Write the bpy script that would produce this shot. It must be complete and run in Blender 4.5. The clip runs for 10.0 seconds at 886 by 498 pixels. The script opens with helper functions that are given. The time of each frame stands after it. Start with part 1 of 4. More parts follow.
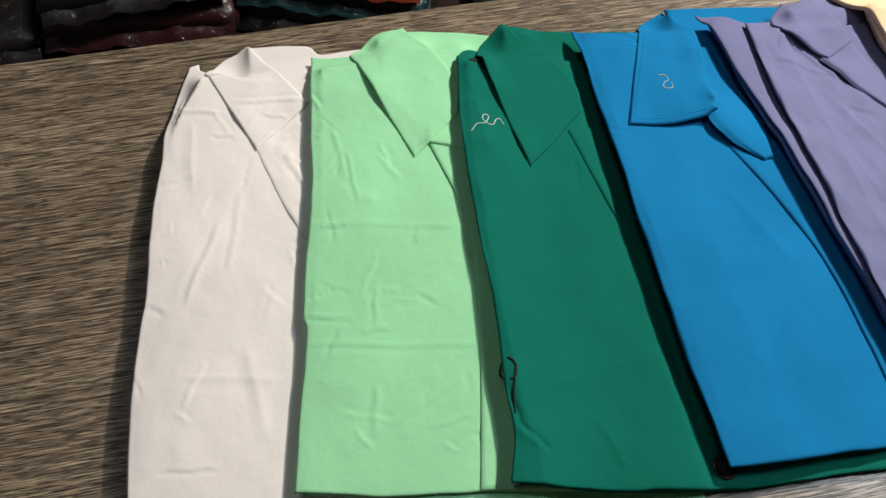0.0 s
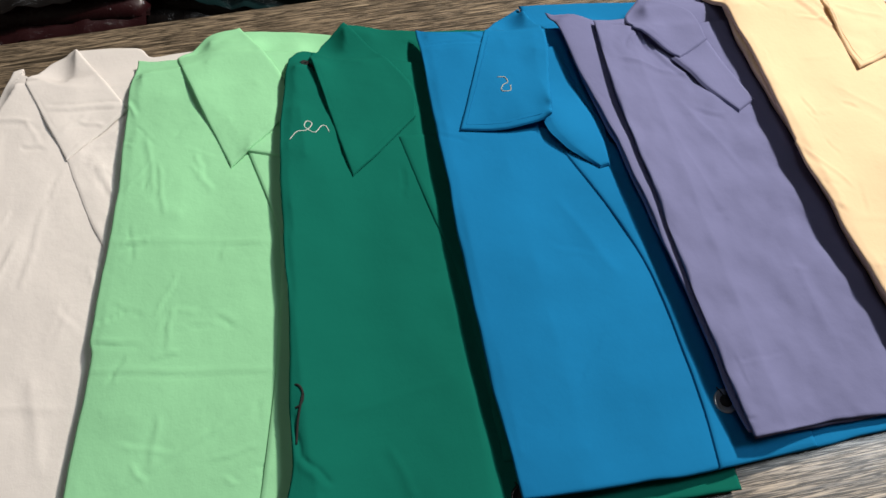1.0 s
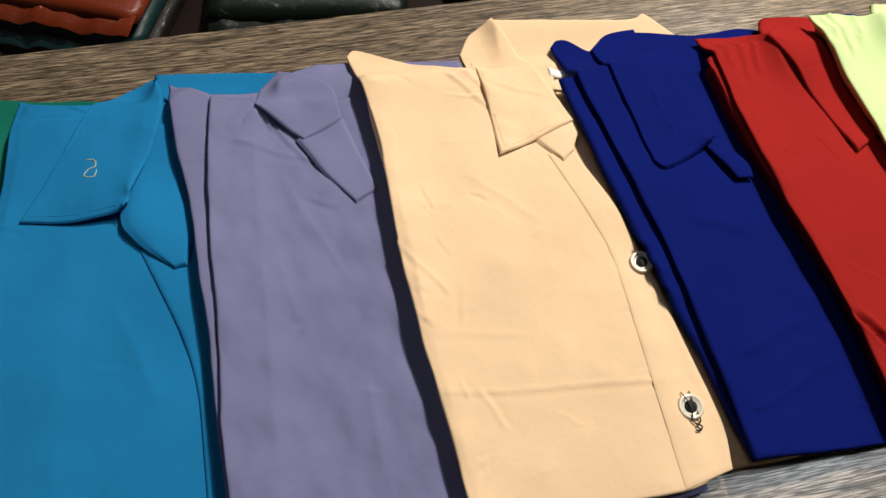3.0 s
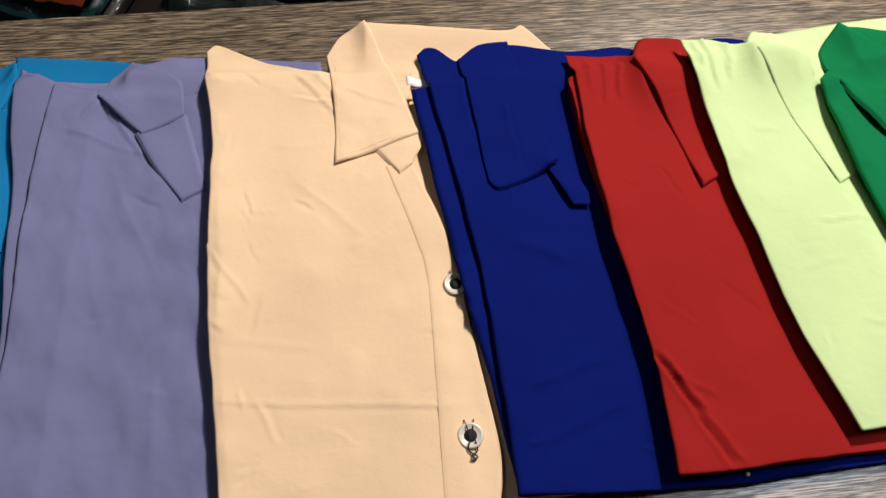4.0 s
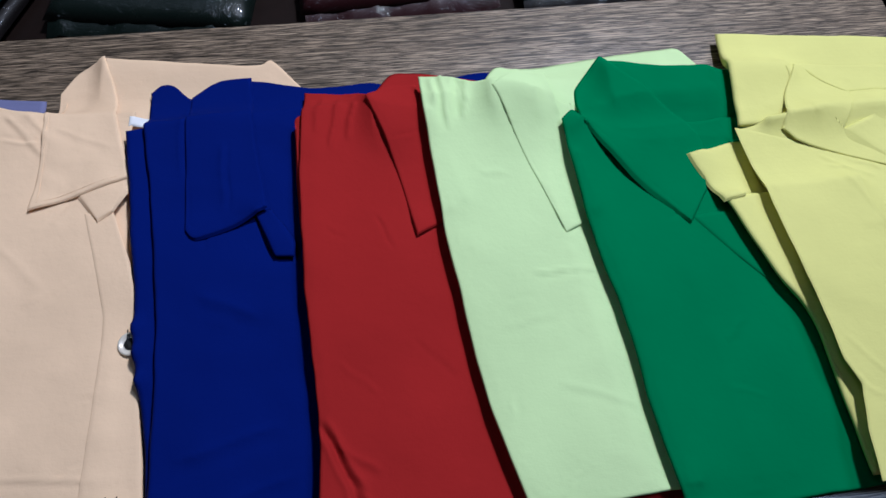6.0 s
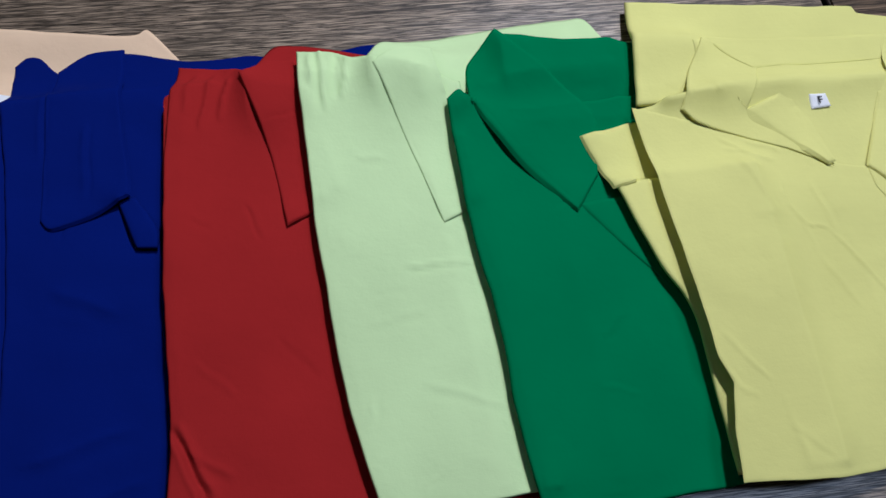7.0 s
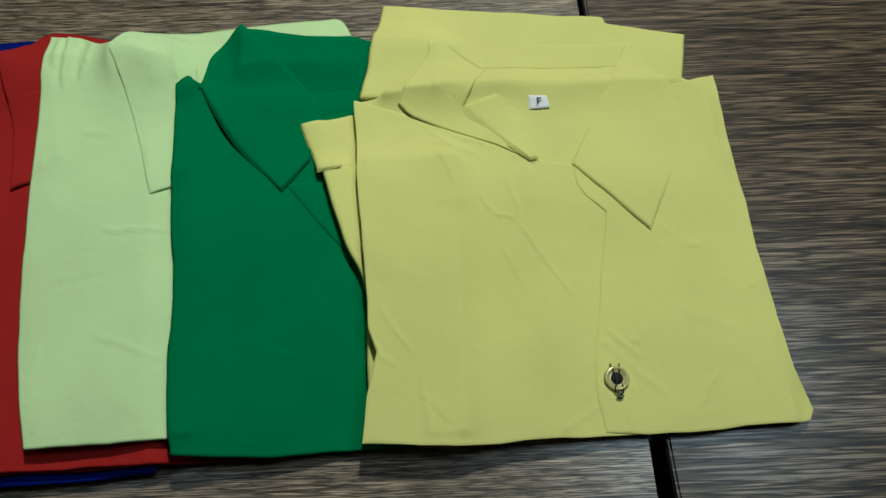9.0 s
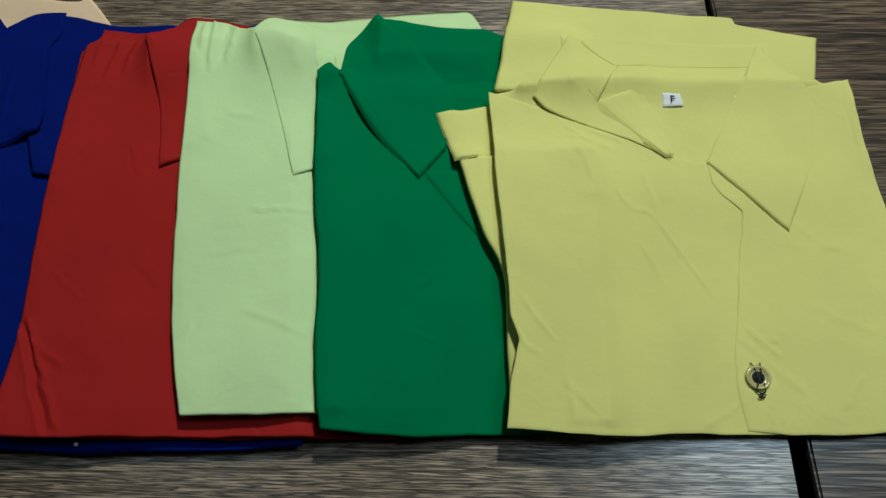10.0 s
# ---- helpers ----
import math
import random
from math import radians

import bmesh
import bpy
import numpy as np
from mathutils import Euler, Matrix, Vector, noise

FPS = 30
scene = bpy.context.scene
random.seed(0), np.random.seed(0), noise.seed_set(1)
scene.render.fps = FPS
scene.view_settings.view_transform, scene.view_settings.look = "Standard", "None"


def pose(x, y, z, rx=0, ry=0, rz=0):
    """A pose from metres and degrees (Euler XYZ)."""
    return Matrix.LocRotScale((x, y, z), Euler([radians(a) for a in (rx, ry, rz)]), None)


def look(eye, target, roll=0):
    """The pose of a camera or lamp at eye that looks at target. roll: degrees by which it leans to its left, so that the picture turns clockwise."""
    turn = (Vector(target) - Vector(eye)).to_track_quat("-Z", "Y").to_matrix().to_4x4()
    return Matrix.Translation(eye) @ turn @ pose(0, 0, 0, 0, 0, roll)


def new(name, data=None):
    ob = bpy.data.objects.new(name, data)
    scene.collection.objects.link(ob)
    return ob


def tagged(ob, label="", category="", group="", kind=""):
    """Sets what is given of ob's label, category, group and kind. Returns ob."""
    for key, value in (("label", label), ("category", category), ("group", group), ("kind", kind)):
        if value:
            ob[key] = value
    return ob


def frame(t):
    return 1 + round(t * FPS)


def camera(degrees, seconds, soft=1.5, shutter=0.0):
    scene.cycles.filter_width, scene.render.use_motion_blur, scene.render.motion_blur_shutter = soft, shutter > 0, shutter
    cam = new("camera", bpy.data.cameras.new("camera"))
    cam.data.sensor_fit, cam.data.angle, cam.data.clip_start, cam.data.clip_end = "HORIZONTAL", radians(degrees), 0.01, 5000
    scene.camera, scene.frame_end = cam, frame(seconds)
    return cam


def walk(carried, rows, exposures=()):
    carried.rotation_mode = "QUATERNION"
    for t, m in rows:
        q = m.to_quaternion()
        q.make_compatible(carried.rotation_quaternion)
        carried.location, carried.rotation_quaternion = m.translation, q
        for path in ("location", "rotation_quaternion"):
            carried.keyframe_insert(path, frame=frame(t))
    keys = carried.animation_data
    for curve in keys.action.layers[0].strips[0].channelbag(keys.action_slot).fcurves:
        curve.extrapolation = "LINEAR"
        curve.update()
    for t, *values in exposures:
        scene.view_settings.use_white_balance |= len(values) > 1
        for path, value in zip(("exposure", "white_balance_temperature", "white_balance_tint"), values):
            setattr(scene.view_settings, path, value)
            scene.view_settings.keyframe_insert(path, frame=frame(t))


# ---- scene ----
cam = camera(66.9, 10.0)
PATH = [
    (0, (-0.024, 0.099, 0.398), (0.126, 0.989, -1.387), -0.5),
    (0.5, (0.013, 0.104, 0.395), (0.167, 0.977, -1.398), -0.3),
    (1, (0.092, 0.105, 0.386), (0.248, 0.954, -1.418), -0.3),
    (1.5, (0.172, 0.102, 0.375), (0.352, 0.957, -1.424), 0.6),
    (2, (0.225, 0.105, 0.38), (0.44, 0.966, -1.412), 1.1),
    (2.5, (0.273, 0.12, 0.368), (0.518, 1.002, -1.41), 2.3),
    (2.7, (0.302, 0.125, 0.363), (0.546, 1.017, -1.41), 2.9),
    (3.8, (0.439, 0.131, 0.375), (0.595, 0.978, -1.43), 4.0),
    (4, (0.467, 0.129, 0.375), (0.607, 0.975, -1.432), 3.7),
    (4.5, (0.518, 0.122, 0.371), (0.634, 0.982, -1.431), 3.1),
    (5, (0.574, 0.112, 0.37), (0.67, 0.992, -1.423), 1.7),
    (5.5, (0.614, 0.113, 0.368), (0.702, 1.005, -1.42), 0.9),
    (5.7, (0.628, 0.123, 0.367), (0.725, 1.025, -1.415), 1.0),
    (6.8, (0.705, 0.177, 0.355), (0.865, 0.916, -1.496), 6.3),
    (7, (0.717, 0.169, 0.361), (0.856, 0.891, -1.499), 5.0),
    (7.5, (0.773, 0.146, 0.373), (0.874, 0.868, -1.489), 3.0),
    (8, (0.836, 0.134, 0.381), (0.927, 0.885, -1.47), 3.5),
    (8.5, (0.895, 0.122, 0.382), (0.962, 0.906, -1.457), 2.6),
    (9, (0.914, 0.12, 0.381), (0.943, 0.907, -1.457), 0.0),
    (9.5, (0.893, 0.113, 0.379), (0.887, 0.901, -1.459), -1.1),
    (10, (0.849, 0.11, 0.382), (0.794, 0.912, -1.45), -3.0),
]
EXPO = [(0.0, 0.05, 6700, 10), (1.0, -0.04, 6800, 10), (2.5, -0.25, 7100, 11), (3.8, -0.5, 6800, 13), (4.5, -0.57, 6300, 16), (5.0, -0.74, 5600, 16), (5.5, -0.87, 5150, 15), (7.0, -1.12, 5300, 16), (7.5, -1.23, 5450, 6), (8.5, -1.38, 5850, -6), (10.0, -1.40, 5800, -4)]
walk(cam, [(t, look(eye, target, roll)) for t, eye, target, roll in PATH], EXPO)

# ---- light ----
world = bpy.data.worlds.new("room_air")
world.use_nodes = True
world.node_tree.nodes["Background"].inputs[0].default_value = (1.0, 0.86, 0.7, 1)
world.node_tree.nodes["Background"].inputs[1].default_value = 0.006
scene.world = world

lamp_data = bpy.data.lights.new("ceiling_lamp", "AREA")
lamp_data.shape, lamp_data.size, lamp_data.energy = "DISK", 0.10, 29.5
lamp_data.color = (1.0, 0.93, 0.84)
lamp = new("ceiling_lamp", lamp_data)
lamp.matrix_world = look((1.1, 0.90, 1.15), (0.5, 0.3, 0.0))

panel_data = bpy.data.lights.new("unseen_panel", "AREA")
panel_data.shape, panel_data.size, panel_data.size_y, panel_data.energy = "RECTANGLE", 0.60, 0.60, 33.0
panel_data.color = (0.80, 0.90, 1.0)
panel = new("unseen_panel", panel_data)
panel.matrix_world = look((2.15, 0.65, 2.6), (0.9, 0.2, 0.0))

# unseen fill lamp, added to lift the shade on the shirts' left sides
fill_data = bpy.data.lights.new("unseen_panel", "AREA")
fill_data.shape, fill_data.size, fill_data.size_y, fill_data.energy = "RECTANGLE", 0.5, 0.5, 6.0
fill_data.color = (0.86, 0.93, 1.0)
fill_lamp = new("unseen_panel", fill_data)
fill_lamp.matrix_world = look((-0.35, 0.85, 2.6), (0.4, 0.25, 0.0))


# ---- materials ----
def material(name, rough=0.8, metal=0.0, spec=0.5):
    m = bpy.data.materials.new(name)
    m.use_nodes = True
    b = m.node_tree.nodes["Principled BSDF"]
    b.inputs["Roughness"].default_value = rough
    b.inputs["Metallic"].default_value = metal
    b.inputs["Specular IOR Level"].default_value = spec
    return m, m.node_tree, b


def plain(name, colour, rough=0.6, metal=0.0, spec=0.5, vary=0.12, scale=60.0):
    m, nt, b = material(name, rough, metal, spec)
    tc = nt.nodes.new("ShaderNodeTexCoord")
    n = nt.nodes.new("ShaderNodeTexNoise")
    n.inputs["Scale"].default_value, n.inputs["Detail"].default_value = scale, 4
    mix = nt.nodes.new("ShaderNodeMixRGB")
    mix.inputs[1].default_value = (*[c * (1 - vary) for c in colour], 1)
    mix.inputs[2].default_value = (*[min(1, c * (1 + vary)) for c in colour], 1)
    nt.links.new(tc.outputs["Object"], n.inputs["Vector"])
    nt.links.new(n.outputs["Fac"], mix.inputs[0])
    nt.links.new(mix.outputs[0], b.inputs["Base Color"])
    return m


def fabric(name, colour, vary=0.06, crease=0.4):
    """Plain-weave cotton: crossed threads as fine relief, slubs and faint unevenness of the dye."""
    m, nt, b = material(name, 0.9, 0.0, 0.06)
    new_node, link = nt.nodes.new, nt.links.new
    tc = new_node("ShaderNodeTexCoord")
    waves = []
    for axis in ("X", "Y"):
        w = new_node("ShaderNodeTexWave")
        w.bands_direction = axis
        w.inputs["Scale"].default_value = 420.0
        w.inputs["Distortion"].default_value = 0.6
        w.inputs["Detail"].default_value = 1.0
        link(tc.outputs["Object"], w.inputs["Vector"])
        waves.append(w)
    add = new_node("ShaderNodeMath")
    link(waves[0].outputs["Fac"], add.inputs[0]), link(waves[1].outputs["Fac"], add.inputs[1])
    slub_map = new_node("ShaderNodeMapping")
    slub_map.inputs["Scale"].default_value = (40, 900, 40)
    slub = new_node("ShaderNodeTexNoise")
    slub.inputs["Scale"].default_value, slub.inputs["Detail"].default_value = 1.0, 3
    link(tc.outputs["Object"], slub_map.inputs["Vector"]), link(slub_map.outputs[0], slub.inputs["Vector"])
    cloud = new_node("ShaderNodeTexNoise")
    cloud.inputs["Scale"].default_value, cloud.inputs["Detail"].default_value = 14.0, 5
    link(tc.outputs["Object"], cloud.inputs["Vector"])
    both = new_node("ShaderNodeMath")
    both.operation = "MULTIPLY_ADD"
    both.inputs[1].default_value = 0.16
    link(slub.outputs["Fac"], both.inputs[0]), link(cloud.outputs["Fac"], both.inputs[2])
    ramp = new_node("ShaderNodeValToRGB")
    ramp.color_ramp.elements[0].position, ramp.color_ramp.elements[1].position = 0.35, 0.82
    ramp.color_ramp.elements[0].color = (*[c * (1 - vary) for c in colour], 1)
    ramp.color_ramp.elements[1].color = (*[min(0.95, c * (1 + vary)) for c in colour], 1)
    link(both.outputs[0], ramp.inputs[0]), link(ramp.outputs[0], b.inputs["Base Color"])
    fine = new_node("ShaderNodeBump")
    fine.inputs["Strength"].default_value, fine.inputs["Distance"].default_value = 0.05, 0.0002
    link(add.outputs[0], fine.inputs["Height"])
    crumple = new_node("ShaderNodeTexNoise")
    crumple.inputs["Scale"].default_value, crumple.inputs["Detail"].default_value = 45.0, 6
    crumple.inputs["Roughness"].default_value = 0.6
    link(tc.outputs["Object"], crumple.inputs["Vector"])
    soft = new_node("ShaderNodeBump")
    soft.inputs["Strength"].default_value, soft.inputs["Distance"].default_value = 0.35 + 0.45 * crease, 0.0013
    link(crumple.outputs["Fac"], soft.inputs["Height"]), link(fine.outputs[0], soft.inputs["Normal"])
    lean = new_node("ShaderNodeMapping")
    lean.inputs["Rotation"].default_value = (0, 0, 0.5)
    lean.inputs["Scale"].default_value = (9, 15, 9)
    ridges = new_node("ShaderNodeTexNoise")
    ridges.noise_type = "RIDGED_MULTIFRACTAL"
    ridges.inputs["Scale"].default_value, ridges.inputs["Detail"].default_value, ridges.inputs["Roughness"].default_value = 1.0, 3.0, 0.45
    link(tc.outputs["Object"], lean.inputs["Vector"]), link(lean.outputs[0], ridges.inputs["Vector"])
    crisp = new_node("ShaderNodeBump")
    crisp.inputs["Strength"].default_value, crisp.inputs["Distance"].default_value = 0.15 + 0.55 * crease, 0.0014
    link(ridges.outputs["Fac"], crisp.inputs["Height"]), link(soft.outputs[0], crisp.inputs["Normal"])
    link(crisp.outputs[0], b.inputs["Normal"])
    return m


def wood_laminate(name, seed, gloss, shade, fine_by=1.0, red=1.0, coat=0.45):
    """Grey-brown laminate with grain pressed into it along x."""
    m, nt, b = material(name, 0.4, 0.0, gloss)
    new_node, link = nt.nodes.new, nt.links.new
    tc = new_node("ShaderNodeTexCoord")

    def streak(sx, sy, detail, rough, dist=0.0):
        mp = new_node("ShaderNodeMapping")
        mp.inputs["Scale"].default_value = (sx, sy, 1)
        mp.inputs["Location"].default_value = (seed, seed * 1.7, 0)
        n = new_node("ShaderNodeTexNoise")
        n.inputs["Scale"].default_value, n.inputs["Detail"].default_value = 1.0, detail
        n.inputs["Roughness"].default_value, n.inputs["Distortion"].default_value = rough, dist
        link(tc.outputs["Object"], mp.inputs["Vector"]), link(mp.outputs[0], n.inputs["Vector"])
        return n.outputs["Fac"]

    def ramp(fac, stops):
        r = new_node("ShaderNodeValToRGB")
        e = r.color_ramp.elements
        while len(e) < len(stops):
            e.new(0.5)
        for el, (p, c) in zip(e, stops):
            el.position, el.color = p, (c if len(c) == 4 else (*c, 1))
        link(fac, r.inputs[0])
        return r.outputs[0]

    one = ramp(streak(34 * fine_by, 980 * fine_by, 2, 0.5, 0.2), [(0.40, (1, 1, 1)), (0.45, (0.3, 0.3, 0.3)), (0.49, (0.08, 0.08, 0.08)), (0.53, (0.4, 0.4, 0.4)), (0.57, (1, 1, 1))])
    two = ramp(streak(15 * fine_by, 470 * fine_by, 2, 0.5, 0.3), [(0.36, (0.3, 0.3, 0.3)), (0.42, (1, 1, 1)), (0.54, (1, 1, 1)), (0.57, (0.35, 0.35, 0.35)), (0.60, (1, 1, 1))])
    joined = new_node("ShaderNodeMixRGB")
    joined.blend_type = "MULTIPLY"
    joined.inputs[0].default_value = 1.0
    link(one, joined.inputs[1]), link(two, joined.inputs[2])
    groove = joined.outputs[0]
    vein = ramp(streak(45, 1100, 3, 0.6, 0.1), [(0.36, (0, 0, 0)), (0.64, (1, 1, 1))])
    band = streak(2.2, 22, 3, 0.5, 0.4)
    tone = ramp(band, [(p, [c * shade * k for c, k in zip(col, (red, 1.0, 1.0 / red))]) for p, col in ((0.30, (0.23, 0.185, 0.132)), (0.5, (0.29, 0.237, 0.172)), (0.70, (0.35, 0.293, 0.216)))])
    dark = new_node("ShaderNodeMixRGB")
    dark.blend_type = "MULTIPLY"
    dark.inputs[0].default_value = 0.95
    link(tone, dark.inputs[1]), link(groove, dark.inputs[2])
    fine = new_node("ShaderNodeMixRGB")
    fine.blend_type = "OVERLAY"
    fine.inputs[0].default_value = 0.6
    link(dark.outputs[0], fine.inputs[1]), link(vein, fine.inputs[2])
    link(fine.outputs[0], b.inputs["Base Color"])
    rough = new_node("ShaderNodeMapRange")
    rough.inputs["To Min"].default_value, rough.inputs["To Max"].default_value = 0.42, 0.31
    link(groove, rough.inputs["Value"]), link(rough.outputs[0], b.inputs["Roughness"])
    b1 = new_node("ShaderNodeBump")
    b1.inputs["Strength"].default_value, b1.inputs["Distance"].default_value = 0.55, 0.0006
    link(groove, b1.inputs["Height"])
    b2 = new_node("ShaderNodeBump")
    b2.inputs["Strength"].default_value, b2.inputs["Distance"].default_value = 0.08, 0.0003
    link(vein, b2.inputs["Height"]), link(b1.outputs[0], b2.inputs["Normal"])
    link(b2.outputs[0], b.inputs["Normal"])
    # the sheen lies on the raised grain, not in the grooves
    sheen = new_node("ShaderNodeMapRange")
    sheen.inputs["To Min"].default_value, sheen.inputs["To Max"].default_value = 0.35 * coat, coat
    link(groove, sheen.inputs["Value"]), link(sheen.outputs[0], b.inputs["Coat Weight"])
    b.inputs["Coat Roughness"].default_value = 0.30
    b.inputs["Coat IOR"].default_value = 1.95
    return m


WHITE = fabric("white_cotton", (0.82, 0.77, 0.74), crease=0.7)
MINT = fabric("mint_cotton", (0.32, 0.71, 0.40), crease=0.8)
TEAL = fabric("bottle_green_cotton", (0.003, 0.138, 0.100), crease=0.2)
AZURE = fabric("azure_cotton", (0.006, 0.185, 0.42), crease=0.15)
LILAC = fabric("grey_lilac_cotton", (0.18, 0.188, 0.34), crease=0.5)
PEACH = fabric("peach_cotton", (0.85, 0.62, 0.40), crease=0.6)
NAVY = fabric("royal_blue_cotton", (0.0022, 0.0090, 0.130), crease=0.25)
RED = fabric("scarlet_cotton", (0.325, 0.0170, 0.0155))
LIME = fabric("pale_lime_cotton", (0.62, 0.80, 0.40), crease=0.4)
GREEN = fabric("emerald_cotton", (0.0015, 0.175, 0.060), crease=0.12)
YELLOW = fabric("lemon_cotton", (0.73, 0.71, 0.235), crease=0.35)
OAK_A, OAK_B = wood_laminate("grey_oak_laminate", 0.0, 0.2, 1.0, 1.0, 1.08, 1.0), wood_laminate("dark_oak_laminate", 7.3, 0.2, 0.50, 0.45, 1.18, 0.38)
# near-black, so that the table gap reads as shade; frame and legs share it
FRAME_GAP_BLACK = plain("frame_and_gap_black", (0.008, 0.006, 0.005), 0.9, spec=0.1)
BLACK = plain("black_thread", (0.01, 0.01, 0.01), 0.8)
WHITE_THREAD = plain("white_thread", (0.75, 0.75, 0.72), 0.8)
GOLD_THREAD = plain("pale_thread", (0.55, 0.5, 0.35), 0.7)
PEARL = plain("pearl_button", (0.74, 0.68, 0.57), 0.25, 0.08, 0.6)
HORN = plain("amber_button", (0.50, 0.44, 0.17), 0.2, 0.1, 0.6)
EBONY = plain("dark_button", (0.02, 0.018, 0.016), 0.25, 0.2)
STEEL = plain("grey_button", (0.55, 0.55, 0.55), 0.25, 0.6)
PAPER = plain("label_tape", (0.82, 0.82, 0.82), 0.8)
INK = plain("label_ink", (0.01, 0.01, 0.01), 0.7)
PLASTER = plain("plaster", (0.22, 0.20, 0.18), 0.9, vary=0.06, scale=8)
FLOOR = plain("floor_tile", (0.06, 0.05, 0.045), 0.5, vary=0.2, scale=12)
DARK_WOOD = plain("dark_shelf", (0.015, 0.008, 0.006), 0.45, vary=0.3)


# ---- mesh helpers ----
def mesh_object(name, bm, mat, parent=None, label="", smooth=True):
    me = bpy.data.meshes.new(name)
    if parent is not None:
        base = parent
        while base is not None:
            bmesh.ops.translate(bm, verts=bm.verts, vec=-base.location)
            base = base.parent
    for f in bm.faces:
        f.smooth = smooth
    bm.to_mesh(me)
    bm.free()
    me.materials.append(mat)
    ob = new(name, me)
    ob.parent = parent
    return tagged(ob, label)


def thing(name, at, label, category, group="", kind=""):
    ob = new(name)
    ob.location = at
    ob.empty_display_size = 0.03
    return tagged(ob, label, category, group, kind)


def box_bm(x0, x1, y0, y1, z0, z1, bevel=0.0):
    bm = bmesh.new()
    bmesh.ops.create_cube(bm, size=1)
    for v in bm.verts:
        v.co = Vector((x0 if v.co.x < 0 else x1, y0 if v.co.y < 0 else y1, z0 if v.co.z < 0 else z1))
    if bevel:
        bmesh.ops.bevel(bm, geom=bm.edges[:], offset=bevel, segments=2, affect="EDGES", profile=0.5)
    return bm


# ---- cloth: panels laid one on another over a height map of the table ----
STEP, X0, Y0 = 0.002, -0.32, 0.04
HEIGHT = np.zeros((270, 800))


def sample(field, x, y, ox=X0, oy=Y0):
    fx, fy = np.clip((x - ox) / STEP, 0, field.shape[1] - 1.001), np.clip((y - oy) / STEP, 0, field.shape[0] - 1.001)
    i, j = fx.astype(int), fy.astype(int)
    a, b = fx - i, fy - j
    return (field[j, i] * (1 - a) + field[j, i + 1] * a) * (1 - b) + (field[j + 1, i] * (1 - a) + field[j + 1, i + 1] * a) * b


def resample(points, n, smooth=True):
    """n + 1 points evenly along a line through the given ones."""
    p = np.array(points, float)
    if smooth and len(p) > 2:
        q = np.vstack((2 * p[0] - p[1], p, 2 * p[-1] - p[-2]))
        s = np.linspace(0, 1, 9)[:-1, None]
        out = []
        for k in range(1, len(q) - 2):
            a, b, c, d = q[k - 1:k + 3]
            out.append(0.5 * (2 * b + (c - a) * s * 0.8 + (2 * a - 5 * b + 4 * c - d) * s * s * 0.8 + (3 * b - a - 3 * c + d) * s ** 3 * 0.8) * 1.0
                       + 0.5 * 0.2 * ((2 * (c - b)) * s))
        p = np.vstack(out + [q[-2:-1]])
    d = np.concatenate(([0], np.cumsum(np.hypot(*np.diff(p, axis=0).T))))
    t = np.linspace(0, d[-1], n + 1)
    return np.stack((np.interp(t, d, p[:, 0]), np.interp(t, d, p[:, 1])), 1)


def wobble(line, seed, amount):
    """Lets an edge run slightly unevenly between its ends."""
    r = np.random.RandomState(seed + 77)
    n = len(line)
    s = np.linspace(0, 1, n)
    length = np.hypot(*np.diff(line, axis=0).T).sum()
    z = np.zeros(n)
    for wave in (0.09, 0.045, 0.022):
        z += (wave / 0.09) ** 0.9 * np.sin(2 * math.pi * (s * length / (wave * (0.8 + 0.4 * r.rand())) + r.rand()))
    t = np.gradient(line, axis=0)
    t /= np.hypot(t[:, 0], t[:, 1])[:, None] + 1e-9
    return line + np.stack((-t[:, 1], t[:, 0]), 1) * (amount * z * np.sin(math.pi * s) ** 0.4)[:, None]


def edge_distance(x, y, loop):
    a, b = loop, np.roll(loop, -1, 0)
    best = np.full(x.shape, 1e9)
    for (ax, ay), (bx, by) in zip(a, b):
        ex, ey = bx - ax, by - ay
        t = np.clip(((x - ax) * ex + (y - ay) * ey) / (ex * ex + ey * ey + 1e-12), 0, 1)
        best = np.minimum(best, (x - ax - t * ex) ** 2 + (y - ay - t * ey) ** 2)
    return np.sqrt(best)


def inside(x, y, loop):
    hit = np.zeros(x.shape, bool)
    for (ax, ay), (bx, by) in zip(loop, np.roll(loop, -1, 0)):
        if ay != by:
            hit ^= ((ay > y) != (by > y)) & (x < (bx - ax) * (y - ay) / (by - ay) + ax)
    return hit


def blur(f):
    g = np.pad(f, 1, mode="edge")
    g = (g[:-2] + g[1:-1] * 2 + g[2:]) / 4
    return (g[:, :-2] + g[:, 1:-1] * 2 + g[:, 2:]) / 4


def ripple(x, y, amp, seed, size=0.05):
    """Soft unevenness of laid cloth."""
    r = np.random.RandomState(seed)
    z = np.zeros(x.shape)
    for k in range(9):
        w = size * (0.35 + 1.6 * r.rand())
        a = r.rand() * math.pi
        cx, cy = math.cos(a) / w, math.sin(a) / w
        z += np.sin((x * cx + y * cy) * 2 * math.pi + r.rand() * 6.3 + 1.5 * np.sin((x * cy - y * cx) * 2.6 + r.rand() * 6)) * (w / size) ** 0.7
    return amp * z / 5


